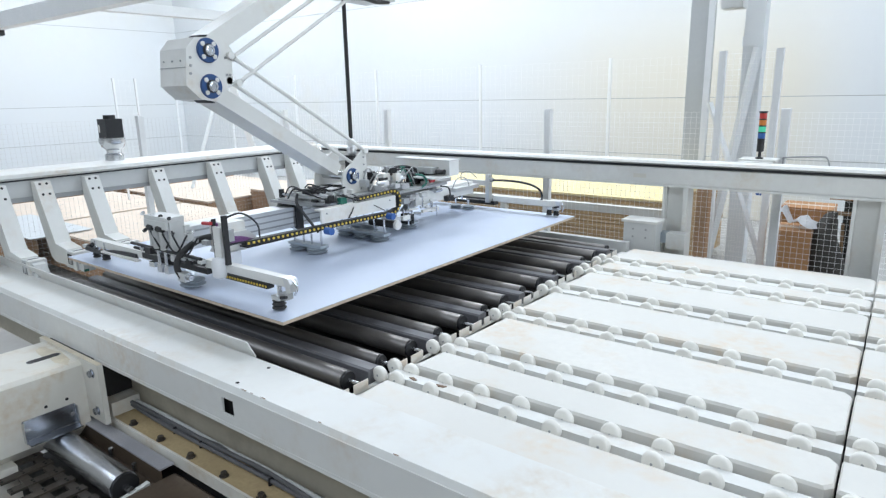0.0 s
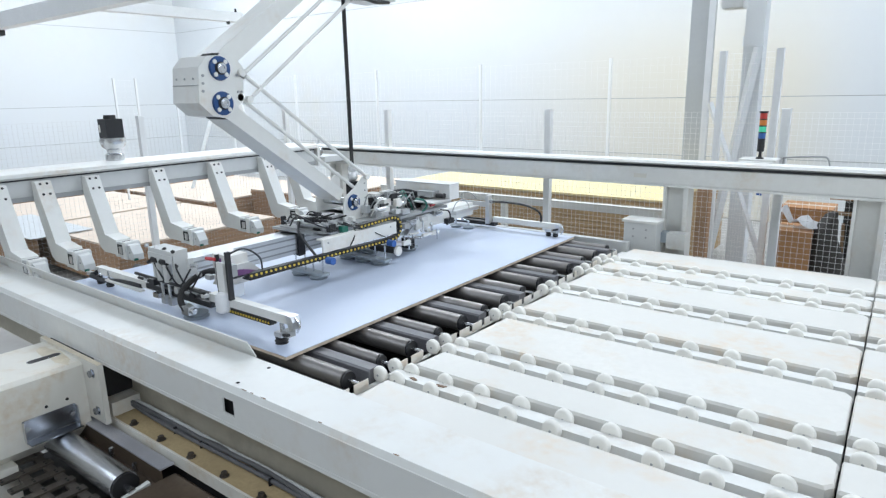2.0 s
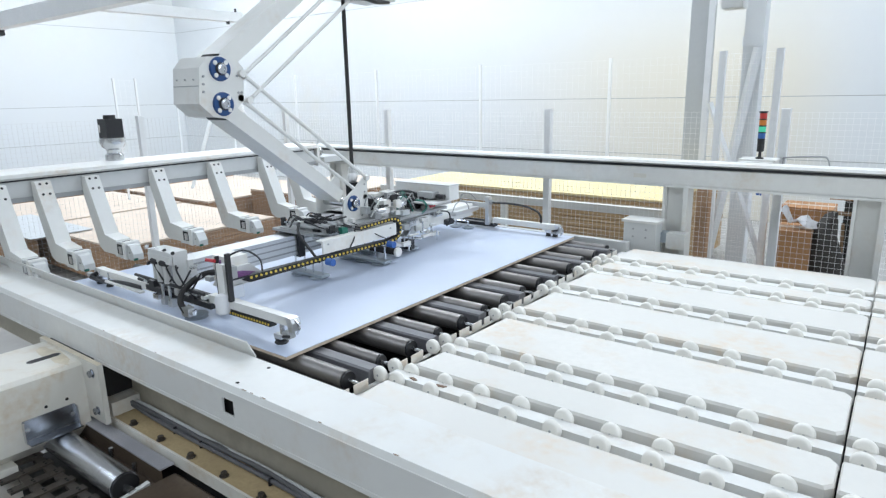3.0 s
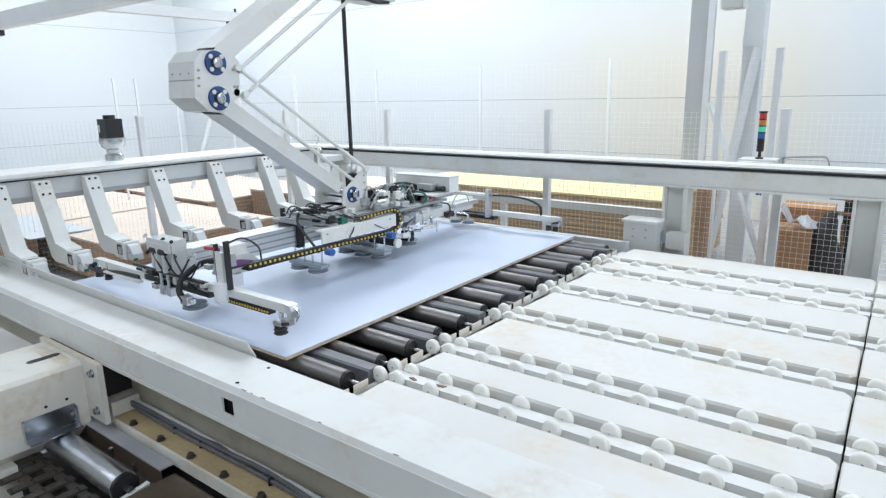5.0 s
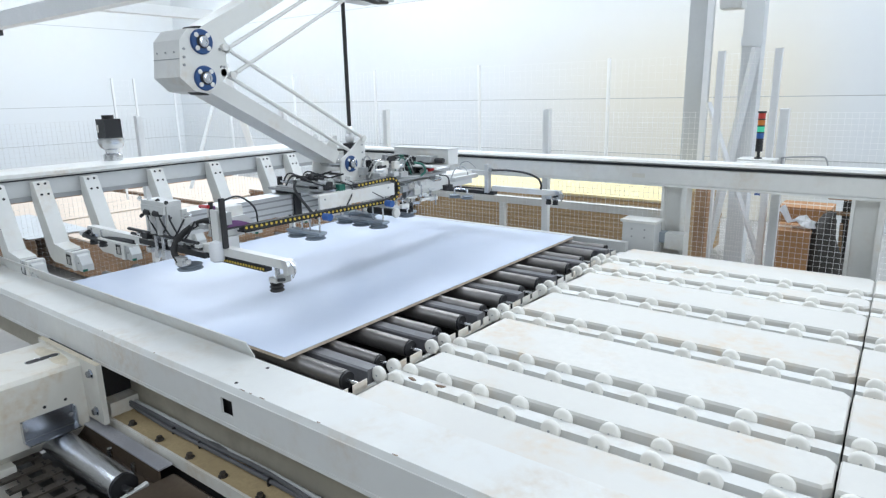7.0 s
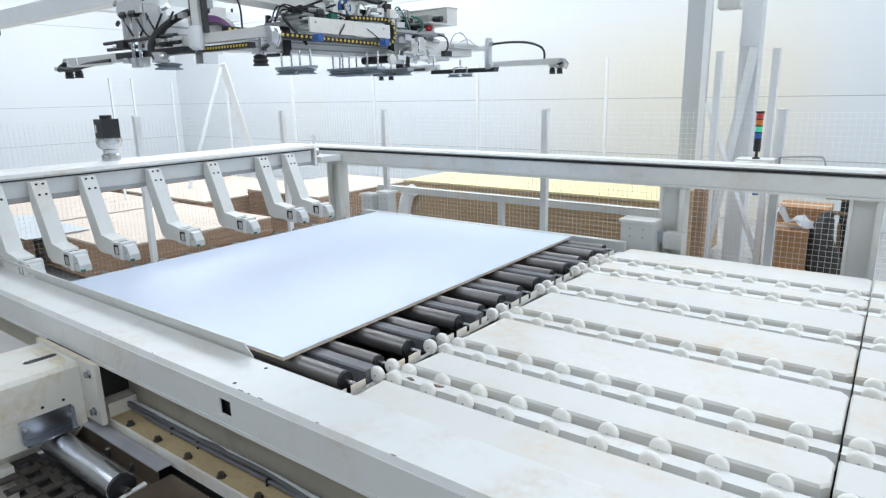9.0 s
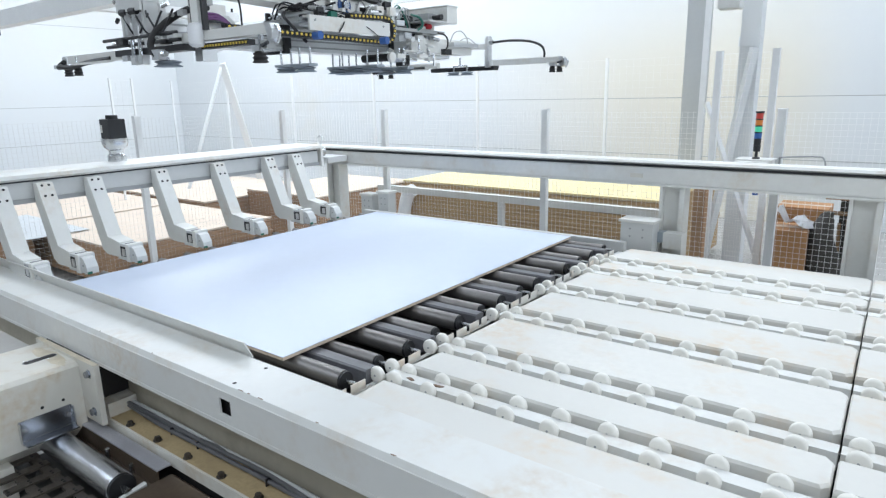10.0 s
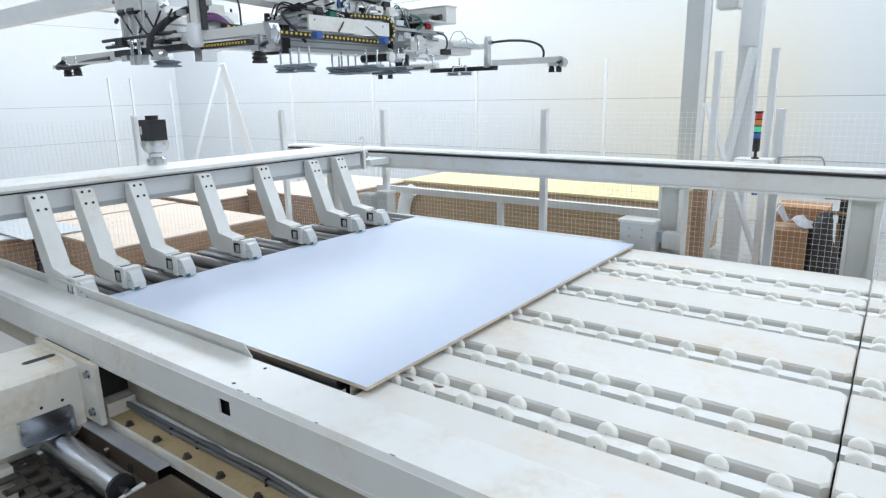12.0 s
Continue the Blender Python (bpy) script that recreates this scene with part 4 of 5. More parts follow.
elbow = local_part("elbow_housing", prism(BM(), [(-0.122, 0.190), (-0.070, 0.247), (0.090, 0.258), (0.150, 0.195), (0.138, 0.012), (0.022, -0.080), (-0.066, -0.066), (-0.142, 0.004)], "x", -0.25, 0.0), "white", lifter, (0, -0.9, -0.8),
                   "white faceted elbow housing", bevel=0.004)
for z in (0.0, GAP):
    disc_on(elbow, 0.0, z, 0.062)
part("joint_line", box(BM(), -0.248, -0.002, -0.1345, -0.130, 0.094, 0.098), "grey", elbow)
for y, z in ((-0.105, 0.145), (-0.108, 0.105), (-0.112, 0.065), (0.105, 0.15), (0.125, 0.15), (0.105, 0.06), (0.125, 0.06)):
    part("bolt", cyl(BM(), (0.0, y, z), (0.006, y, z), 0.007, 8), "grey", elbow)
for k in range(3):
    part("bolt", cyl(BM(), (-0.05 - 0.08 * k, -0.125, 0.13), (-0.05 - 0.08 * k, -0.1335, 0.13), 0.005, 8), "grey", elbow)
part("arm_slot", prism(BM(), [(-0.045, 0.246), (-0.028, 0.262), (0.02, 0.265), (0.008, 0.252)], "x", -0.10, -0.012), "pit", elbow, "dark slot where the link enters")
part("arm_slot", prism(BM(), [(-0.04, -0.068), (-0.02, -0.084), (0.03, -0.088), (0.012, -0.079)], "x", -0.12, -0.012), "pit", elbow, "dark slot where the link enters")
ROD = LINK


def rod_mesh():
    bm = cyl(BM(), (0, 0.03, 0), (0, ROD - 0.03, 0), 0.0115, 12)
    for y in (0.0, ROD):
        lathe(bm, (-0.012, y, 0), [(0.020, 0.0), (0.020, 0.024)], 12, "x")
    return bm


low_rods = [local_part("parallel_rod", rod_mesh(), "white", lifter, (x, -0.8, -0.7), "thin white parallel rod", smooth=True) for x in (0.012, -0.29)]
up_rods = [local_part("parallel_rod", rod_mesh(), "white", lifter, (x, -0.8, -0.7), "thin white parallel rod", smooth=True) for x in (0.012, -0.29)]
# shoulder carriage hanging from the ceiling column
sh = part("shoulder_block", box(BM(), -3.42, -3.06, 2.85, 3.30, 2.86, 3.10), "white", lifter, "white shoulder block", bevel=0.01)
part("hanger", box(BM(), -3.34, -3.14, 2.98, 3.18, 3.10, HH), "white", lifter, "white hanging column", bevel=0.006)
part("cable_shelf", prism(BM(), [(3.06, 2.715), (3.50, 2.71), (3.50, 2.75), (3.42, 2.80), (3.06, 2.80)], "x", -3.32, -3.05), "pale", lifter, "pale bracket shelf with cables")
part("shelf_bundle", hose(BM(), [(-3.06, 3.08, 2.70), (-3.05, 3.2, 2.705), (-3.06, 3.32, 2.695), (-3.08, 3.46, 2.71)], 0.016, 8), "black", lifter, smooth=True)
for y in (3.1, 3.3):
    part("shelf_strut", box(BM(), -3.28, -3.24, y, y + 0.03, 2.80, 2.86), "pale", lifter)


# ------------------------------------------------------------------ vacuum gripper
GO = Vector((-3.2, 3.05, 0.97))
gripper = thing("vacuum_gripper", GO, "vacuum gripper frame with suction cups, hoses and drag chain", "gripper")


def P(name, bm, material, label="", smooth=False, bevel=0.0, parent=None):
    return part(name, bm, material, parent or gripper, label, smooth, bevel)


def suction(x, y, r, material, top, parent=None, bellows=False):
    if bellows:
        prof = [(r * 0.92, 0.0), (r, 0.004), (r * 0.78, 0.012), (r * 0.98, 0.021), (r * 0.74, 0.030), (r * 0.9, 0.038), (r * 0.5, 0.046)]
    else:
        prof = [(r * 0.97, 0.0), (r, 0.003), (r * 0.72, 0.011), (r * 0.70, 0.014), (r * 0.96, 0.022), (r * 0.92, 0.025), (r * 0.55, 0.030), (r * 0.3, 0.032)]
    c = P("suction_cup", lathe(BM(), (x, y, 0.954), prof, 24), material, "round rubber suction cup", smooth=True, parent=parent)
    part("stem", cyl(BM(), (x, y, 0.985), (x, y, top), 0.008, 10), "chrome", c, "bright stem")
    return c


# traverse of grooved aluminium
tr = P("traverse", box(BM(), -3.36, -3.21, 1.83, 4.32, 1.085, 1.215), "alu", "grooved aluminium traverse", bevel=0.004)
for z in (1.112, 1.15, 1.188):
    part("groove", box(BM(), -3.2115, -3.2085, 1.835, 4.315, z - 0.005, z + 0.005), "grey", tr)
for y in (2.62, 3.58):
    part("clamp", box(BM(), -3.38, -3.19, y, y + 0.05, 1.07, 1.235), "black", tr, "black clamp", bevel=0.004)
P("carrier_plate", box(BM(), -3.40, -3.00, 2.58, 3.42, 1.236, 1.252), "grey", "grey carrier plate", bevel=0.003)
P("carrier_block", box(BM(), -3.34, -3.14, 2.86, 3.06, 1.2525, 1.30), "alu", bevel=0.004)

# wrist cheeks with bearing cover
cheeks = []
for x in (XF - 0.012, XF - 0.285):
    cheeks.append(P("wrist_cheek", prism(BM(), [(WY + 0.145, 1.545), (WY + 0.145, 1.253), (WY - 0.085, 1.253), (WY - 0.095, 1.34), (WY - 0.078, 1.41), (WY + 0.02, 1.47), (WY + 0.115, 1.545)], "x", x, x + 0.012), "white", "white wrist cheek plate", bevel=0.002))
disc_on(cheeks[0], WY, WZ, 0.053, XF)
for k in range(5):
    P("bolt", cyl(BM(), (XF, WY + 0.115, 1.29 + 0.05 * k), (XF + 0.005, WY + 0.115, 1.29 + 0.05 * k), 0.006, 8), "grey")
P("wrist_axle", cyl(BM(), (XF - 0.285, WY, WZ), (XF, WY, WZ), 0.03, 16), "steel", smooth=True)
P("wrist_block", box(BM(), XF - 0.26, XF - 0.03, WY - 0.07, WY + 0.13, 1.2535, 1.30), "pale", bevel=0.004)
# hoist rod
rod = P("hoist_rod", cyl(BM(), (-3.2, WY + 0.105, 1.60), (-3.2, WY + 0.105, 4.9), 0.0135, 14), "rubber", "long black hoist rod", smooth=True)
part("rod_joint", lathe(BM(), (-3.2, WY + 0.105, 1.50), [(0.022, 0.0), (0.034, 0.02), (0.034, 0.05), (0.024, 0.065), (0.028, 0.08), (0.028, 0.10), (0.016, 0.115)], 18), "alu", rod, "turned metal rod joint", smooth=True)
part("rod_yoke", box(BM(), -3.24, -3.16, WY + 0.075, WY + 0.125, 1.30, 1.50), "black", rod, bevel=0.006)

# cover channel and drag chain along the traverse
P("cover_channel", prism(BM(), [(-2.955, 1.135), (-2.94, 1.135), (-2.94, 1.215), (-3.00, 1.215), (-3.00, 1.205), (-2.955, 1.205)], "y", 2.58, 3.24), "white", "white cover channel", bevel=0.002)
for y in (2.62, 3.18):
    P("cover_screw", cyl(BM(), (-2.94, y, 1.19), (-2.936, y, 1.19), 0.006, 8), "grey")
path = [(2.05 + 0.0325 * i, 1.118 - 0.0006 * i) for i in range(36)]
cy, cz, cr = 3.225, 1.172, 0.072
path += [(cy + cr * math.sin(a), cz - cr * math.cos(a)) for a in [math.pi * k / 7 for k in range(8)]]
path += [(cy - 0.0325 * i, 1.246 - 0.001 * i) for i in range(1, 11)]
cb, db = BM(), BM()
for (y0, z0), (y1, z1) in zip(path, path[1:]):
    ym, zm = (y0 + y1) / 2, (z0 + z1) / 2
    a = math.atan2(z1 - z0, y1 - y0)
    c, s = math.cos(a), math.sin(a)
    prism(cb, [(ym + c * u - s * v, zm + s * u + c * v) for u, v in ((-0.015, -0.013), (0.015, -0.013), (0.016, 0.013), (-0.016, 0.013))], "x", -2.99, -2.948)
    prism(db, [(ym + 0.0075 * math.cos(q), zm + 0.0075 * math.sin(q)) for q in [k * math.pi / 4 for k in range(8)]], "x", -2.948, -2.944)
ch = P("drag_chain", cb, "black", "black drag chain of small links")
ch["kind"] = "stuff"
dd = P("chain_pin", db, "dot", "yellow pins in the drag chain", parent=ch)
dd["kind"] = "stuff"
for y, z in ((2.60, 1.075), (3.14, 1.075)):
    P("valve", cyl(BM(), (-2.985, y + 0.025, z + 0.03), (-2.935, y + 0.025, z + 0.03), 0.022, 16), "bluep", "small round blue vacuum valve", smooth=True)
P("under_tray", box(BM(), -3.02, -2.95, 2.06, 3.22, 1.092, 1.10), "pit")

for y in (2.62, 3.02):
    P("chain_bracket", box(BM(), -3.05, -2.835, y, y + 0.06, 1.217, 1.232), "alu", bevel=0.002)
# the chain and its cover stand out from the traverse
for ob in gripper.children:
    if ob.name.split(".")[0] in ("cover_channel", "cover_screw", "drag_chain", "under_tray"):
        ob.location += Vector((0.135, -0.095, 0.035))
    elif ob.name.startswith("valve"):
        ob.location += Vector((0.222, -0.15, 0.03))

# suction rows below the traverse
for y, xs_ in ((2.59, (-3.15, -2.985)), (3.06, (-3.20, -3.04, -2.885)), (3.24, (-3.32, -3.16)), (3.47, (-3.14, -2.985))):
    bar = P("cup_bar", box(BM(), xs_[0] - 0.07, xs_[-1] + 0.07, y - 0.034, y + 0.034, 0.984, 1.0), "cupbar", "blue-grey cup carrier bar", bevel=0.003)
    for x in (xs_[0], xs_[-1]):
        part("spring_rod", cyl(BM(), (x + 0.045, y, 0.99), (x + 0.045, y, 1.092), 0.006, 8), "chrome", bar)
        part("spring_rod", cyl(BM(), (x - 0.045, y, 0.99), (x - 0.045, y, 1.092), 0.006, 8), "chrome", bar)
    for x in xs_:
        suction(x, y, 0.066, "cup", 0.99, bar)
w = P("guide_wheel", lathe(BM(), (-2.815, 3.15, 1.045), [(0.030, 0.0), (0.033, 0.004), (0.033, 0.02), (0.030, 0.024), (0.012, 0.026)], 22, "x"), "white", "white guide wheel", smooth=True)
P("guide_wheel_arm", cyl(BM(), (-3.05, 3.15, 1.045), (-2.815, 3.15, 1.045), 0.024, 14), "rubber", smooth=True)
for y, x in ((4.34, -3.18), (4.34, -3.05)):
    suction(x, y, 0.055, "cup", 1.03)
P("cup_fork", hose(BM(), [(-3.18, 4.34, 0.99), (-3.18, 4.34, 1.025), (-3.115, 4.34, 1.03), (-3.05, 4.34, 1.025), (-3.05, 4.34, 0.99)], 0.006, 8), "chrome", smooth=True)
P("cup_fork_stem", cyl(BM(), (-3.115, 4.34, 1.03), (-3.115, 4.34, 1.09), 0.008, 8), "chrome")


# ---- cross arm: right and left telescopes, end cups
def cross_arm(y, far):
    f = -0.045 if far else 0.0
    xr, xl = (-2.252 if far else -2.222), -4.105
    arm = P("cross_arm", box(BM(), -3.48, -2.84, y - 0.03, y + 0.03, 1.034 + f, 1.064 + f), "black", "black slide rail cross arm", bevel=0.004)
    part("second_rail", box(BM(), -3.50, -2.86, y + 0.045, y + 0.07, 1.05 + f, 1.07 + f), "black", arm)
    rb = part("telescope", box(BM(), -2.86, xr - 0.01, y - 0.022, y + 0.022, 1.068 + f, 1.110 + f), "white", arm, "white telescope bar", bevel=0.003)
    lb = part("telescope", box(BM(), xl, -3.42, y - 0.022, y + 0.022, 1.023, 1.066), "white", arm, "white telescope bar", bevel=0.003)
    for x, s in ((xr, 1), (xl, -1)):
        t = rb if s > 0 else lb
        f = -0.045 if far or s < 0 else 0.0
        part("end_block", prism(BM(), [(x - 0.03 * s, 1.112 + f), (x + 0.008 * s, 1.108 + f), (x + 0.02 * s, 1.085 + f), (x + 0.016 * s, 1.045 + f), (x - 0.01 * s, 1.035 + f), (x - 0.015 * s, 1.066 + f)], "y", y - 0.024, y + 0.024), "alu", t, "machined end block", bevel=0.003)
        part("fitting", cyl(BM(), (x - 0.06 * s, y - 0.02, 1.0), (x - 0.06 * s, y - 0.02, 1.066 + f), 0.012, 10), "chrome", t)
        part("fitting", box(BM(), x - 0.10, x - 0.05, y - 0.04, y - 0.012, 1.0, 1.022), "alu", t, bevel=0.004)
        part("fitting", box(BM(), x - 0.045, x - 0.005, y - 0.035, y + 0.01, 1.008, 1.04 + f), "grey", t, bevel=0.004)
        part("fitting", cyl(BM(), (x - 0.03, y - 0.04, 1.02), (x + 0.012, y - 0.042, 1.03), 0.008, 8), "black", t)
        part("air_tube", hose(BM(), [(x + 0.01 * s, y, 1.10 + f), (x + 0.04 * s, y, 1.07 + f), (x + 0.02 * s, y, 1.03 + f)], 0.005, 6), "chrome", t, smooth=True)
    for x in (xr - 0.085, xr - 0.025) if far else (xr - 0.085,):
        suction(x, y - 0.01, 0.024 if far else 0.034, "rubber", 1.02, rb, True)
    for x in (xl + 0.04, xl + 0.16):
        suction(x, y - 0.02, 0.025, "rubber", 1.06, lb, True)
    part("loop_hose", hose(BM(), [(-4.08, y - 0.03, 1.08 + f), (-4.13, y - 0.04, 1.05 + f), (-4.10, y - 0.05, 1.01), (-3.98, y - 0.04, 1.0), (-3.8, y - 0.03, 1.02), (-3.55, y - 0.02, 1.03)], 0.014, 8), "black", lb, smooth=True)
    part("tube_tray", box(BM(), -3.92, -3.50, y - 0.06, y - 0.03, 1.01, 1.02), "white", lb)
    return arm


na = cross_arm(1.76, False)
fa = cross_arm(4.45, True)
# small chain under the near telescope
cb, db = BM(), BM()
for k in range(16):
    x = -2.72 + 0.0215 * k
    box(cb, x, x + 0.019, 1.745, 1.785, 1.032, 1.056)
    box(db, x + 0.004, x + 0.014, 1.742, 1.7445, 1.039, 1.049)
q = P("drag_chain", cb, "black", "short black drag chain", parent=na)
q["kind"] = "stuff"
d2 = part("chain_pin", db, "dot", q, "yellow pins in the drag chain")
d2["kind"] = "stuff"
# near end carriage
eb = P("end_carriage", box(BM(), -3.345, -3.12, 1.70, 1.80, 1.277, 1.30), "pale", "pale carriage plate with cylinders", bevel=0.004)
part("front_skirt", box(BM(), -3.345, -3.12, 1.696, 1.708, 1.235, 1.2765), "pale", eb)
part("leg_plate", box(BM(), -3.145, -3.122, 1.715, 1.80, 1.064, 1.276), "pale", eb, bevel=0.003)
part("leg_plate", box(BM(), -3.345, -3.325, 1.715, 1.80, 1.12, 1.276), "pale", eb, bevel=0.003)
for x in (-3.31, -3.22):
    part("clamp_knob", cyl(BM(), (x, 1.70, 1.235), (x + 0.05, 1.705, 1.235), 0.017, 10), "black", eb)
part("rear_box", box(BM(), -3.05, -2.90, 1.90, 2.02, 1.10, 1.262), "white", eb, "white rounded cover", bevel=0.03)
for x in (-3.27, -3.20):
    cl_ = part("air_cylinder", cyl(BM(), (x, 1.72, 1.12), (x, 1.72, 1.232), 0.024, 16), "alu", eb, "aluminium air cylinder", smooth=True)
    part("piston_rod", cyl(BM(), (x, 1.72, 1.02), (x, 1.72, 1.12), 0.011, 10), "chrome", cl_, smooth=True)
    part("piston_foot", box(BM(), x - 0.02, x + 0.02, 1.71, 1.75, 0.985, 1.03), "alu", cl_, bevel=0.004)
for k, (x, z) in enumerate(((-3.40, 1.20), (-3.36, 1.24), (-3.24, 1.21), (-3.2, 1.23), (-3.14, 1.29), (-3.3, 1.295), (-3.22, 1.295), (-3.4, 1.295))):
    part("fitting", cyl(BM(), (x, 1.72, z), (x + 0.025, 1.715, z + 0.01), 0.010, 8), ("black", "alu", "black", "steel")[k % 4], eb)
rq = random.Random(5)
for k in range(26):
    x, y, z = rq.uniform(-3.45, -2.82), rq.uniform(1.69, 1.80), rq.choice((1.02, 1.08, 1.10, 1.20, 1.24))
    sx, sy, sz = rq.uniform(0.010, 0.028), rq.uniform(0.008, 0.02), rq.uniform(0.008, 0.022)
    m_ = rq.choice(["black", "black", "alu", "grey", "steel", "pale"])
    if k % 2:
        part("fitting", cyl(BM(), (x - sx, y, z), (x + sx, y, z + rq.uniform(-0.01, 0.01)), sz * 0.6, 10), m_, eb, smooth=True)
    else:
        part("clamp_block", box(BM(), x - sx, x + sx, y - sy, y + sy, z - sz, z + sz), m_, eb, bevel=0.003)
for k in range(3):
    x = rq.uniform(-3.4, -3.0)
    part("air_tube", hose(BM(), [(x, 1.72, 1.23), (x + 0.05, 1.70, 1.17 + rq.uniform(-0.03, 0.05)), (x + 0.13, 1.71, 1.12), (x + 0.22, 1.73, 1.22)], 0.005, 6), "black", eb, smooth=True)
part("slide_rod", cyl(BM(), (-3.55, 1.715, 1.115), (-2.86, 1.715, 1.115), 0.009, 10), "black", eb, smooth=True)
part("slide_rod", cyl(BM(), (-3.55, 1.73, 1.085), (-2.86, 1.73, 1.085), 0.009, 10), "black", eb, smooth=True)
# tower with hose at the telescope root
tp = P("telescope_tower", box(BM(), -2.80, -2.745, 1.735, 1.75, 1.03, 1.285), "white", "white sheet tower with black rail", bevel=0.003)
part("tower_rail", box(BM(), -2.722, -2.705, 1.735, 1.76, 1.10, 1.345), "black", tp)
part("tower_rail", box(BM(), -2.806, -2.802, 1.735, 1.76, 1.10, 1.32), "black", tp)
part("tower_head", box(BM(), -2.84, -2.72, 1.752, 1.80, 1.21, 1.27), "grey", tp)
part("clear_bowl", lathe(BM(), (-2.765, 1.728, 1.03), [(0.02, 0.0), (0.034, 0.01), (0.036, 0.08), (0.028, 0.10), (0.014, 0.105)], 18), "film", tp, "frosted plastic bowl", smooth=True)
part("corrugated_hose", hose(BM(), [(-2.77, 1.80, 1.205), (-2.89, 1.80, 1.212), (-3.01, 1.77, 1.178), (-3.072, 1.71, 1.11), (-3.072, 1.68, 1.05), (-3.03, 1.68, 1.0)], 0.0165, 12), "rubber", tp, "black corrugated hose", smooth=True)
part("hose_foot", box(BM(), -3.05, -2.985, 1.665, 1.70, 0.985, 1.03), "alu", tp, bevel=0.005)
part("hose_nut", cyl(BM(), (-2.985, 1.682, 1.01), (-2.95, 1.682, 1.01), 0.014, 10), "steel", tp)
suction(-3.03, 1.735, 0.066, "cup", 1.0, tp)
part("red_coupling", cyl(BM(), (-2.87, 1.73, 1.295), (-2.80, 1.73, 1.30), 0.009, 12), "redp", tp, "red coupling", smooth=True)
for k in range(4):
    part("cable", hose(BM(), [(-2.78, 1.75, 1.30 - 0.01 * k), (-2.88, 1.80, 1.20 - 0.012 * k), (-2.86, 1.92, 1.19 - 0.01 * k), (-2.95, 2.08, 1.135)], 0.006, 6), "purple" if k < 3 else "black", tp, smooth=True)
part("arch_cable", hose(BM(), [(-2.72, 1.75, 1.33), (-2.72, 1.85, 1.34), (-2.78, 1.98, 1.26), (-2.9, 2.08, 1.15)], 0.005, 6), "black", tp, smooth=True)
tp.location += Vector((0.055, -0.01, 0.01))
br = P("side_bracket", prism(BM(), [(1.83, 1.12), (1.90, 1.21), (2.02, 1.21), (2.10, 1.14), (2.10, 1.11), (2.0, 1.175), (1.91, 1.175), (1.85, 1.11)], "x", -2.96, -2.88), "pale", "bent pale bracket", bevel=0.002)
part("bracket_block", box(BM(), -2.96, -2.87, 1.86, 1.96, 1.04, 1.11), "alu", br, bevel=0.004)
part("bracket_foot", box(BM(), -2.92, -2.86, 1.84, 1.92, 0.99, 1.04), "alu", br, bevel=0.004)

# pneumatic cylinders ahead of the wrist
for k, (y, z, x0, x1) in enumerate(((2.645, 1.285, -3.29, -2.92), (2.72, 1.265, -3.24, -2.89))):
    c_ = P("air_cylinder", cyl(BM(), (x0 + 0.08, y, z), (x1, y, z), 0.024, 16), "alu", "aluminium air cylinder", smooth=True)
    part("piston_rod", cyl(BM(), (x0 - 0.06, y, z), (x0 + 0.08, y, z), 0.010, 10), "chrome", c_, smooth=True)
    part("rod_end", box(BM(), x0 - 0.08, x0 - 0.06, y - 0.014, y + 0.014, z - 0.025, z + 0.03), "black", c_, bevel=0.004)
    part("head_cap", box(BM(), x1, x1 + 0.035, y - 0.024, y + 0.024, z - 0.024, z + 0.024), "green" if k else "black", c_, bevel=0.004)
    part("air_tube", hose(BM(), [(x0 + 0.1, y, z + 0.03), (x0 + 0.25, y - 0.02, z + 0.055), (x1 - 0.1, y, z + 0.05), (x1, y + 0.05, z + 0.08)], 0.006, 6), "black", c_, smooth=True)
P("cylinder_mount", box(BM(), -3.33, -2.92, 2.59, 2.76, 1.2525, 1.262), "grey")
P("hanging_cable", hose(BM(), [(-3.15, 2.60, 1.30), (-3.06, 2.52, 1.26), (-2.92, 2.50, 1.16), (-2.86, 2.50, 1.11)], 0.009, 8), "black", smooth=True)
P("tie_cable", hose(BM(), [(-2.95, 2.78, 1.30), (-2.86, 2.80, 1.265), (-2.80, 2.74, 1.22), (-2.80, 2.70, 1.17)], 0.004, 6), "black", smooth=True)
P("tie_cable", hose(BM(), [(-2.95, 2.84, 1.30), (-2.86, 2.86, 1.27), (-2.80, 2.95, 1.205), (-2.80, 3.03, 1.165)], 0.003, 6), "black", smooth=True)

for k in range(30):
    rk = random.Random(100 + k)
    x, y, z = rk.uniform(-3.27, -2.90), rk.uniform(2.57, 2.88), rk.uniform(1.262, 1.325)
    sx, sy, sz = rk.uniform(0.012, 0.05), rk.uniform(0.008, 0.022), rk.uniform(0.006, 0.016)
    m_ = rk.choice(["black", "black", "alu", "alu", "grey", "steel", "white"])
    if k % 2:
        P("fitting", cyl(BM(), (x - sx, y, z), (x + sx, y, z + rk.uniform(-0.01, 0.01)), sz, 10), m_, smooth=True)
    else:
        P("valve_block", box(BM(), x - sx, x + sx, y - sy, y + sy, z - sz, z + sz), m_, bevel=0.003)
for k in range(5):
    rk = random.Random(200 + k)
    x, y = rk.uniform(-3.32, -3.12), rk.uniform(2.58, 2.80)
    P("air_tube", hose(BM(), [(x, y, 1.27), (x + 0.12, y - 0.03, 1.33 + rk.uniform(0, 0.03)), (x + 0.28, y, 1.30), (x + 0.40, y + 0.06, 1.27)], 0.005, 6), "black", smooth=True)
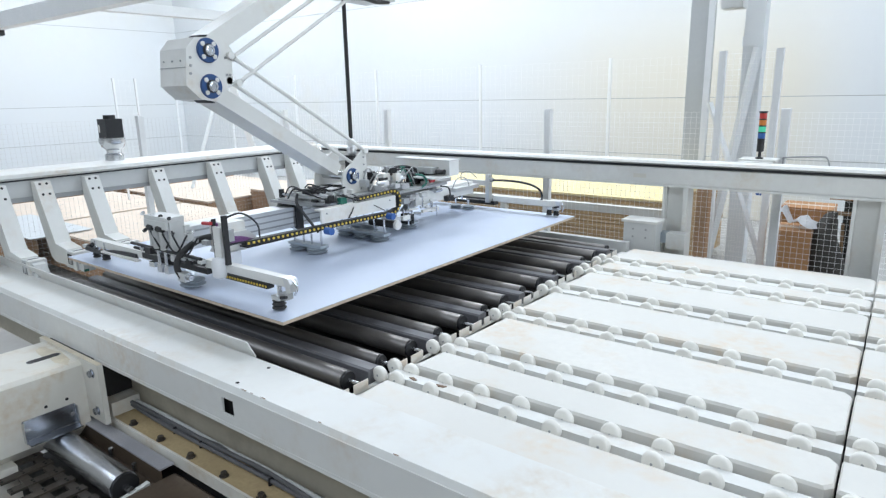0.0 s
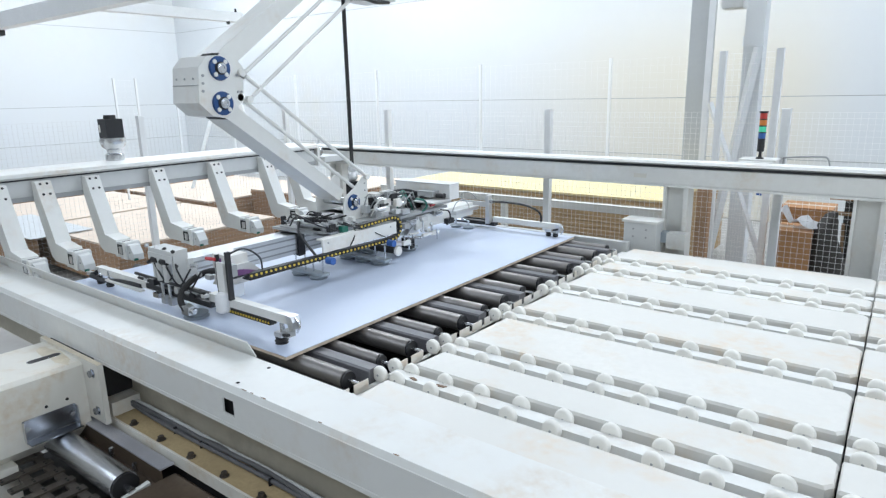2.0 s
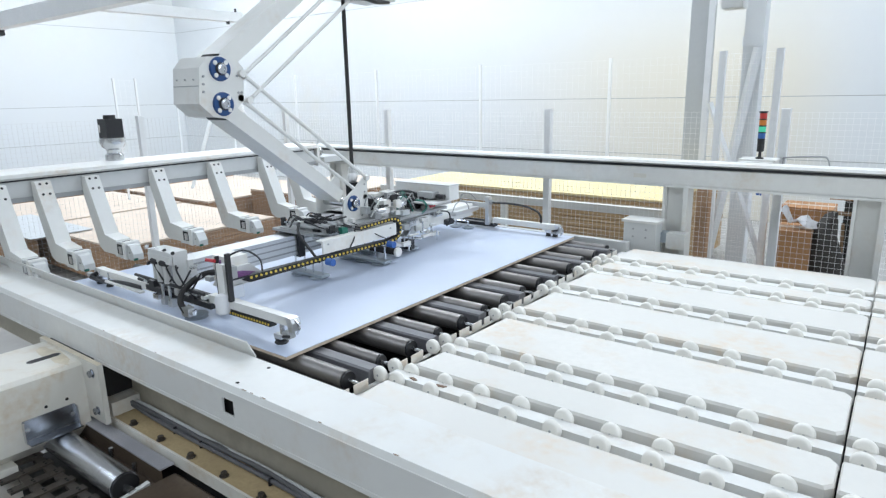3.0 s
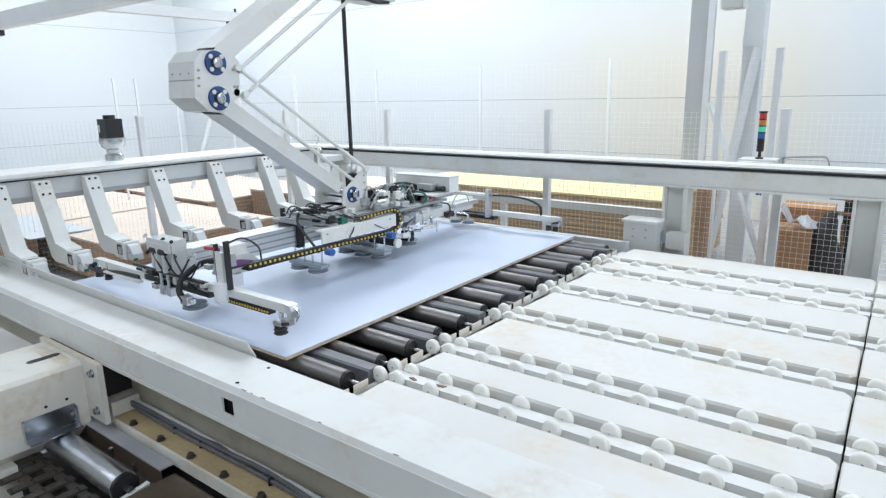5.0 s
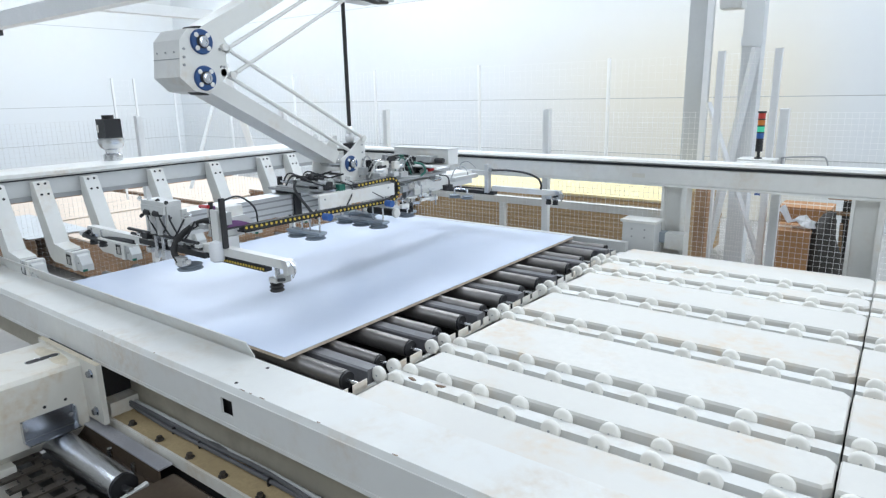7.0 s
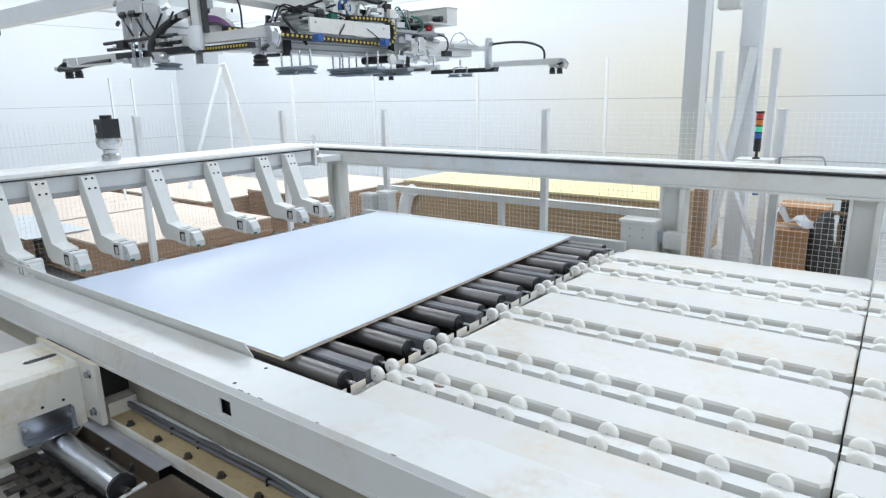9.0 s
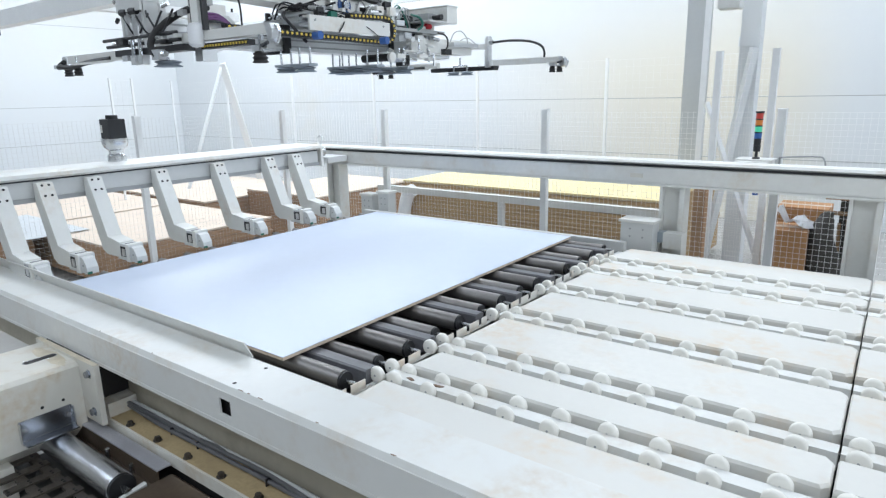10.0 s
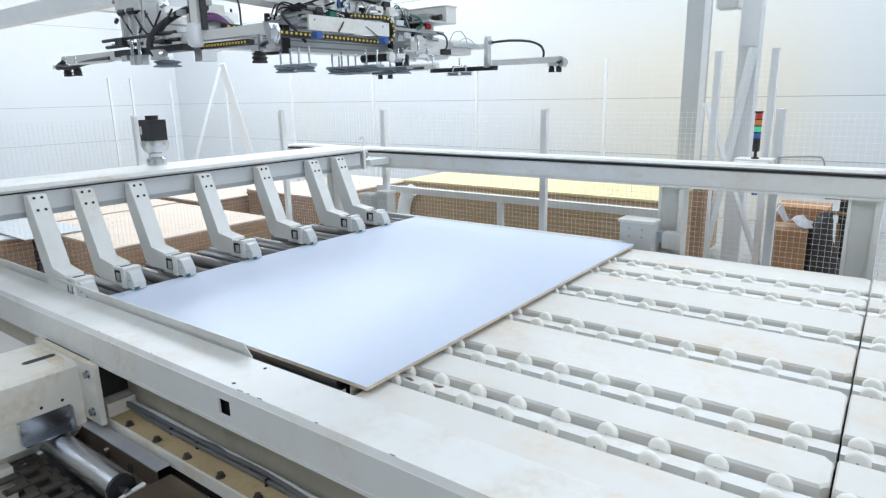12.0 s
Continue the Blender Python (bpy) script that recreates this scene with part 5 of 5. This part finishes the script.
P("carrier_side", box(BM(), -3.045, -3.03, 2.64, 3.38, 1.216, 1.246), "alu", bevel=0.003)
# valve cluster beyond the wrist
inner = set(gripper.children)
rv = random.Random(11)
for k in range(46):
    x, y, z = rv.uniform(-3.22, -3.0), rv.uniform(3.24, 3.86), rv.uniform(1.255, 1.37)
    if y > 3.6:
        z -= 0.06
    sx, sy, sz = rv.uniform(0.012, 0.03), rv.uniform(0.015, 0.045), rv.uniform(0.012, 0.03)
    m_ = rv.choice(["alu", "alu", "black", "white", "grey", "steel", "pale", "black"])
    if k % 3 == 0:
        P("fitting", cyl(BM(), (x, y - sy, z), (x + rv.uniform(-0.02, 0.02), y + sy, z), sz * 0.6, 10), m_, smooth=True)
    else:
        P("valve_block", box(BM(), x - sx, x + sx, y - sy, y + sy, z - sz, z + sz), m_, bevel=0.003)
for k in range(12):
    x, y = rv.uniform(-3.2, -3.0), rv.uniform(3.2, 3.6)
    P("air_tube", hose(BM(), [(x, y, 1.26), (x + rv.uniform(0, 0.06), y + 0.06, 1.36 + rv.uniform(0, 0.04)), (x, y + 0.15, 1.33), (x - 0.02, y + 0.22, 1.24)], 0.0045, 6),
      rv.choice(["black", "black", "white", "grey", "green"]), smooth=True)
P("red_coupling", cyl(BM(), (-3.02, 3.80, 1.265), (-3.02, 3.85, 1.265), 0.019, 14), "redp", "red vacuum coupling", smooth=True)
P("green_hose", hose(BM(), [(-3.0, 3.66, 1.22), (-2.985, 3.72, 1.26), (-2.99, 3.70, 1.31), (-3.02, 3.64, 1.33)], 0.008, 8), "green", "green hose", smooth=True)
P("valve_tray", box(BM(), -3.28, -2.99, 3.43, 3.98, 1.216, 1.236), "grey")
# grey distribution box
gb = P("distribution_box", box(BM(), -3.455, -2.92, 3.92, 4.04, 1.288, 1.40), "white", "white-grey distribution box", bevel=0.005)
part("lid_rim", box(BM(), -3.462, -2.913, 3.913, 4.047, 1.4005, 1.408), "pale", gb)
part("shelf", box(BM(), -3.40, -2.92, 3.72, 3.919, 1.286, 1.296), "pale", gb)
part("bracket_leg", box(BM(), -3.20, -3.12, 3.95, 4.03, 1.19, 1.288), "pale", gb)
part("plug", box(BM(), -3.16, -3.02, 3.83, 3.919, 1.31, 1.355), "grey", gb, bevel=0.005)
part("plug", cyl(BM(), (-3.0, 3.87, 1.325), (-2.93, 3.87, 1.325), 0.02, 12), "black", gb, smooth=True)
part("plug", box(BM(), -3.33, -3.20, 3.80, 3.90, 1.297, 1.335), "black", gb, bevel=0.006)
part("plug_cable", hose(BM(), [(-3.16, 3.86, 1.33), (-3.26, 3.78, 1.36), (-3.30, 3.60, 1.34), (-3.30, 3.45, 1.27)], 0.010, 8), "black", gb, smooth=True)
# far arm block and hose
fb = P("far_slide", box(BM(), -3.20, -3.04, 3.66, 4.40, 1.09, 1.19), "white", "white slide block", bevel=0.006)
part("slide_head", prism(BM(), [(3.56, 1.06), (3.62, 1.05), (3.84, 1.13), (3.84, 1.17), (3.72, 1.17)], "x", -3.12, -3.06), "alu", fb, bevel=0.006)
rs = random.Random(31)
for k in range(26):
    x, y, z = rs.uniform(-3.07, -2.95), rs.uniform(3.42, 3.92), rs.uniform(1.04, 1.20)
    sx, sy, sz = rs.uniform(0.010, 0.024), rs.uniform(0.012, 0.05), rs.uniform(0.008, 0.02)
    m_ = rs.choice(["alu", "white", "steel", "pale", "black", "chrome", "grey"])
    if k % 3 == 0:
        part("fitting", cyl(BM(), (x, y - sy, z), (x + rs.uniform(-0.02, 0.02), y + sy, z + rs.uniform(-0.02, 0.02)), sz * 0.7, 10), m_, fb, smooth=True)
    elif k % 3 == 1:
        part("clamp_block", box(BM(), x - sx, x + sx, y - sy, y + sy, z - sz, z + sz), m_, fb, bevel=0.003)
    else:
        part("spring_rod", cyl(BM(), (x, y, z - 0.05), (x, y, z + 0.03), 0.006, 8), "chrome", fb)
part("loop_tube", hose(BM(), [(-3.0, 4.06, 1.17), (-2.99, 4.10, 1.235), (-2.98, 4.18, 1.25), (-2.98, 4.25, 1.20), (-2.99, 4.27, 1.15)], 0.004, 6), "grey", fb, smooth=True)
part("hanging_tube", hose(BM(), [(-2.96, 3.86, 1.22), (-2.94, 3.93, 1.20), (-2.94, 3.95, 1.14), (-2.96, 3.93, 1.09)], 0.006, 6), "black", fb, smooth=True)
part("slide_end", box(BM(), -3.05, -2.96, 3.50, 3.54, 0.99, 1.06), "black", fb, bevel=0.004)
part("slide_tray", prism(BM(), [(3.30, 1.055), (3.52, 1.01), (3.54, 1.025), (3.32, 1.075)], "x", -3.06, -2.96), "pale", fb)
part("slide_stop", box(BM(), -3.04, -3.0, 4.0, 4.08, 1.08, 1.12), "black", fb)
part("slide_bar", box(BM(), -3.08, -2.98, 4.08, 4.40, 1.14, 1.17), "alu", fb)
for ob in set(gripper.children) - inner:
    ob.location += Vector((0.08, -0.12, 0.012))
part("hose_post", box(BM(), -2.91, -2.875, 4.39, 4.44, 1.01, 1.245), "alu", fa, "aluminium hose post", bevel=0.003)
part("post_arm", box(BM(), -3.16, -2.91, 4.40, 4.43, 1.15, 1.19), "alu", fa)
part("post_block", cyl(BM(), (-2.875, 4.415, 1.20), (-2.85, 4.415, 1.20), 0.018, 12), "grey", fa)
part("arched_hose", hose(BM(), [(-2.85, 4.415, 1.198), (-2.70, 4.42, 1.203), (-2.54, 4.43, 1.19), (-2.44, 4.44, 1.155), (-2.41, 4.445, 1.11), (-2.41, 4.445, 1.064)], 0.009, 8), "black", fa, "thin arched black hose", smooth=True)
part("wire_loop", hose(BM(), [(-3.2, 4.45, 1.17), (-3.2, 4.46, 1.23), (-3.12, 4.46, 1.25), (-3.05, 4.47, 1.20)], 0.004, 6), "grey", fa, smooth=True)


def hermite(knots, t):
    """Smooth rise through (time, value) knots without overshoot."""
    n = len(knots)
    if t <= knots[0][0]:
        return knots[0][1]
    if t >= knots[-1][0]:
        return knots[-1][1]
    d = [(knots[i + 1][1] - knots[i][1]) / (knots[i + 1][0] - knots[i][0]) for i in range(n - 1)]
    m = [0.0] + [0.0 if d[i] * d[i + 1] <= 0 else 2 * d[i] * d[i + 1] / (d[i] + d[i + 1]) for i in range(n - 2)] + [0.0]
    for i in range(n - 1):
        if knots[i][0] <= t <= knots[i + 1][0]:
            h = knots[i + 1][0] - knots[i][0]
            s = (t - knots[i][0]) / h
            return ((1 + 2 * s) * (1 - s) ** 2 * knots[i][1] + s * (1 - s) ** 2 * h * m[i]
                    + s * s * (3 - 2 * s) * knots[i + 1][1] + s * s * (s - 1) * h * m[i + 1])


LIFT = [(-0.5, 0.235), (0.0, 0.188), (0.5, 0.143), (1.0, 0.097), (1.5, 0.050), (2.0, 0.008), (2.4, 0.0), (4.2, 0.0), (4.8, 0.050), (5.0, 0.062), (5.5, 0.082),
        (6.0, 0.116), (6.5, 0.155), (7.0, 0.272), (7.2, 0.342), (8.0, 0.825), (8.8, 1.225), (9.0, 1.266), (9.4, 1.278), (12.5, 1.278)]
SETTLE = [(-0.5, 0.21), (0.0, 0.165), (0.5, 0.120), (1.0, 0.074), (1.5, 0.027), (1.9, 0.0), (12.5, 0.0)]
PUSH = [(0.0, 0.0), (9.55, 0.0), (10.0, 0.10), (10.5, 0.20), (11.0, 0.302), (11.5, 0.492), (12.0, 0.715), (12.5, 0.93)]
TIMES = [round(i * 0.2, 1) for i in range(61)]


def motions():
    walk(board, [(t, pose(-3.21 + max(0.0, hermite(PUSH, t) - 0.2), 3.09, 0.951 + hermite(SETTLE, t))) for t in TIMES])
    walk(pusher, [(t, pose(-5.05 + hermite(PUSH, t), 3.0, 1.468)) for t in TIMES])
    def links(t):
        wz = WZ + hermite(LIFT, t)
        h = (SZ - wz - GAP) / 2
        e = Vector((0, -math.sqrt(LINK ** 2 - h ** 2), wz + h - SZ))
        return e, math.degrees(math.atan2(-h, -e.y))
    walk(gripper, [(t, pose(GO.x + 0.018 * hermite(LIFT, t), GO.y + 0.012 * hermite(LIFT, t), GO.z + hermite(LIFT, t))) for t in TIMES])
    rows = [(t, *links(t)) for t in TIMES]
    walk(elbow, [(t, pose(*e)) for t, e, a in rows])
    walk(lower_link, [(t, pose(e.x, e.y, e.z, a)) for t, e, a in rows])
    walk(upper_link, [(t, pose(e.x, e.y, e.z + GAP, -a)) for t, e, a in rows])
    for r, o in zip(low_rods, O_LOW):
        walk(r, [(t, pose(o.x, e.y + o.y, e.z + o.z, a)) for t, e, a in rows])
    for r, o in zip(up_rods, O_UP):
        walk(r, [(t, pose(o.x, e.y + o.y, e.z + GAP + o.z, -a)) for t, e, a in rows])


motions()
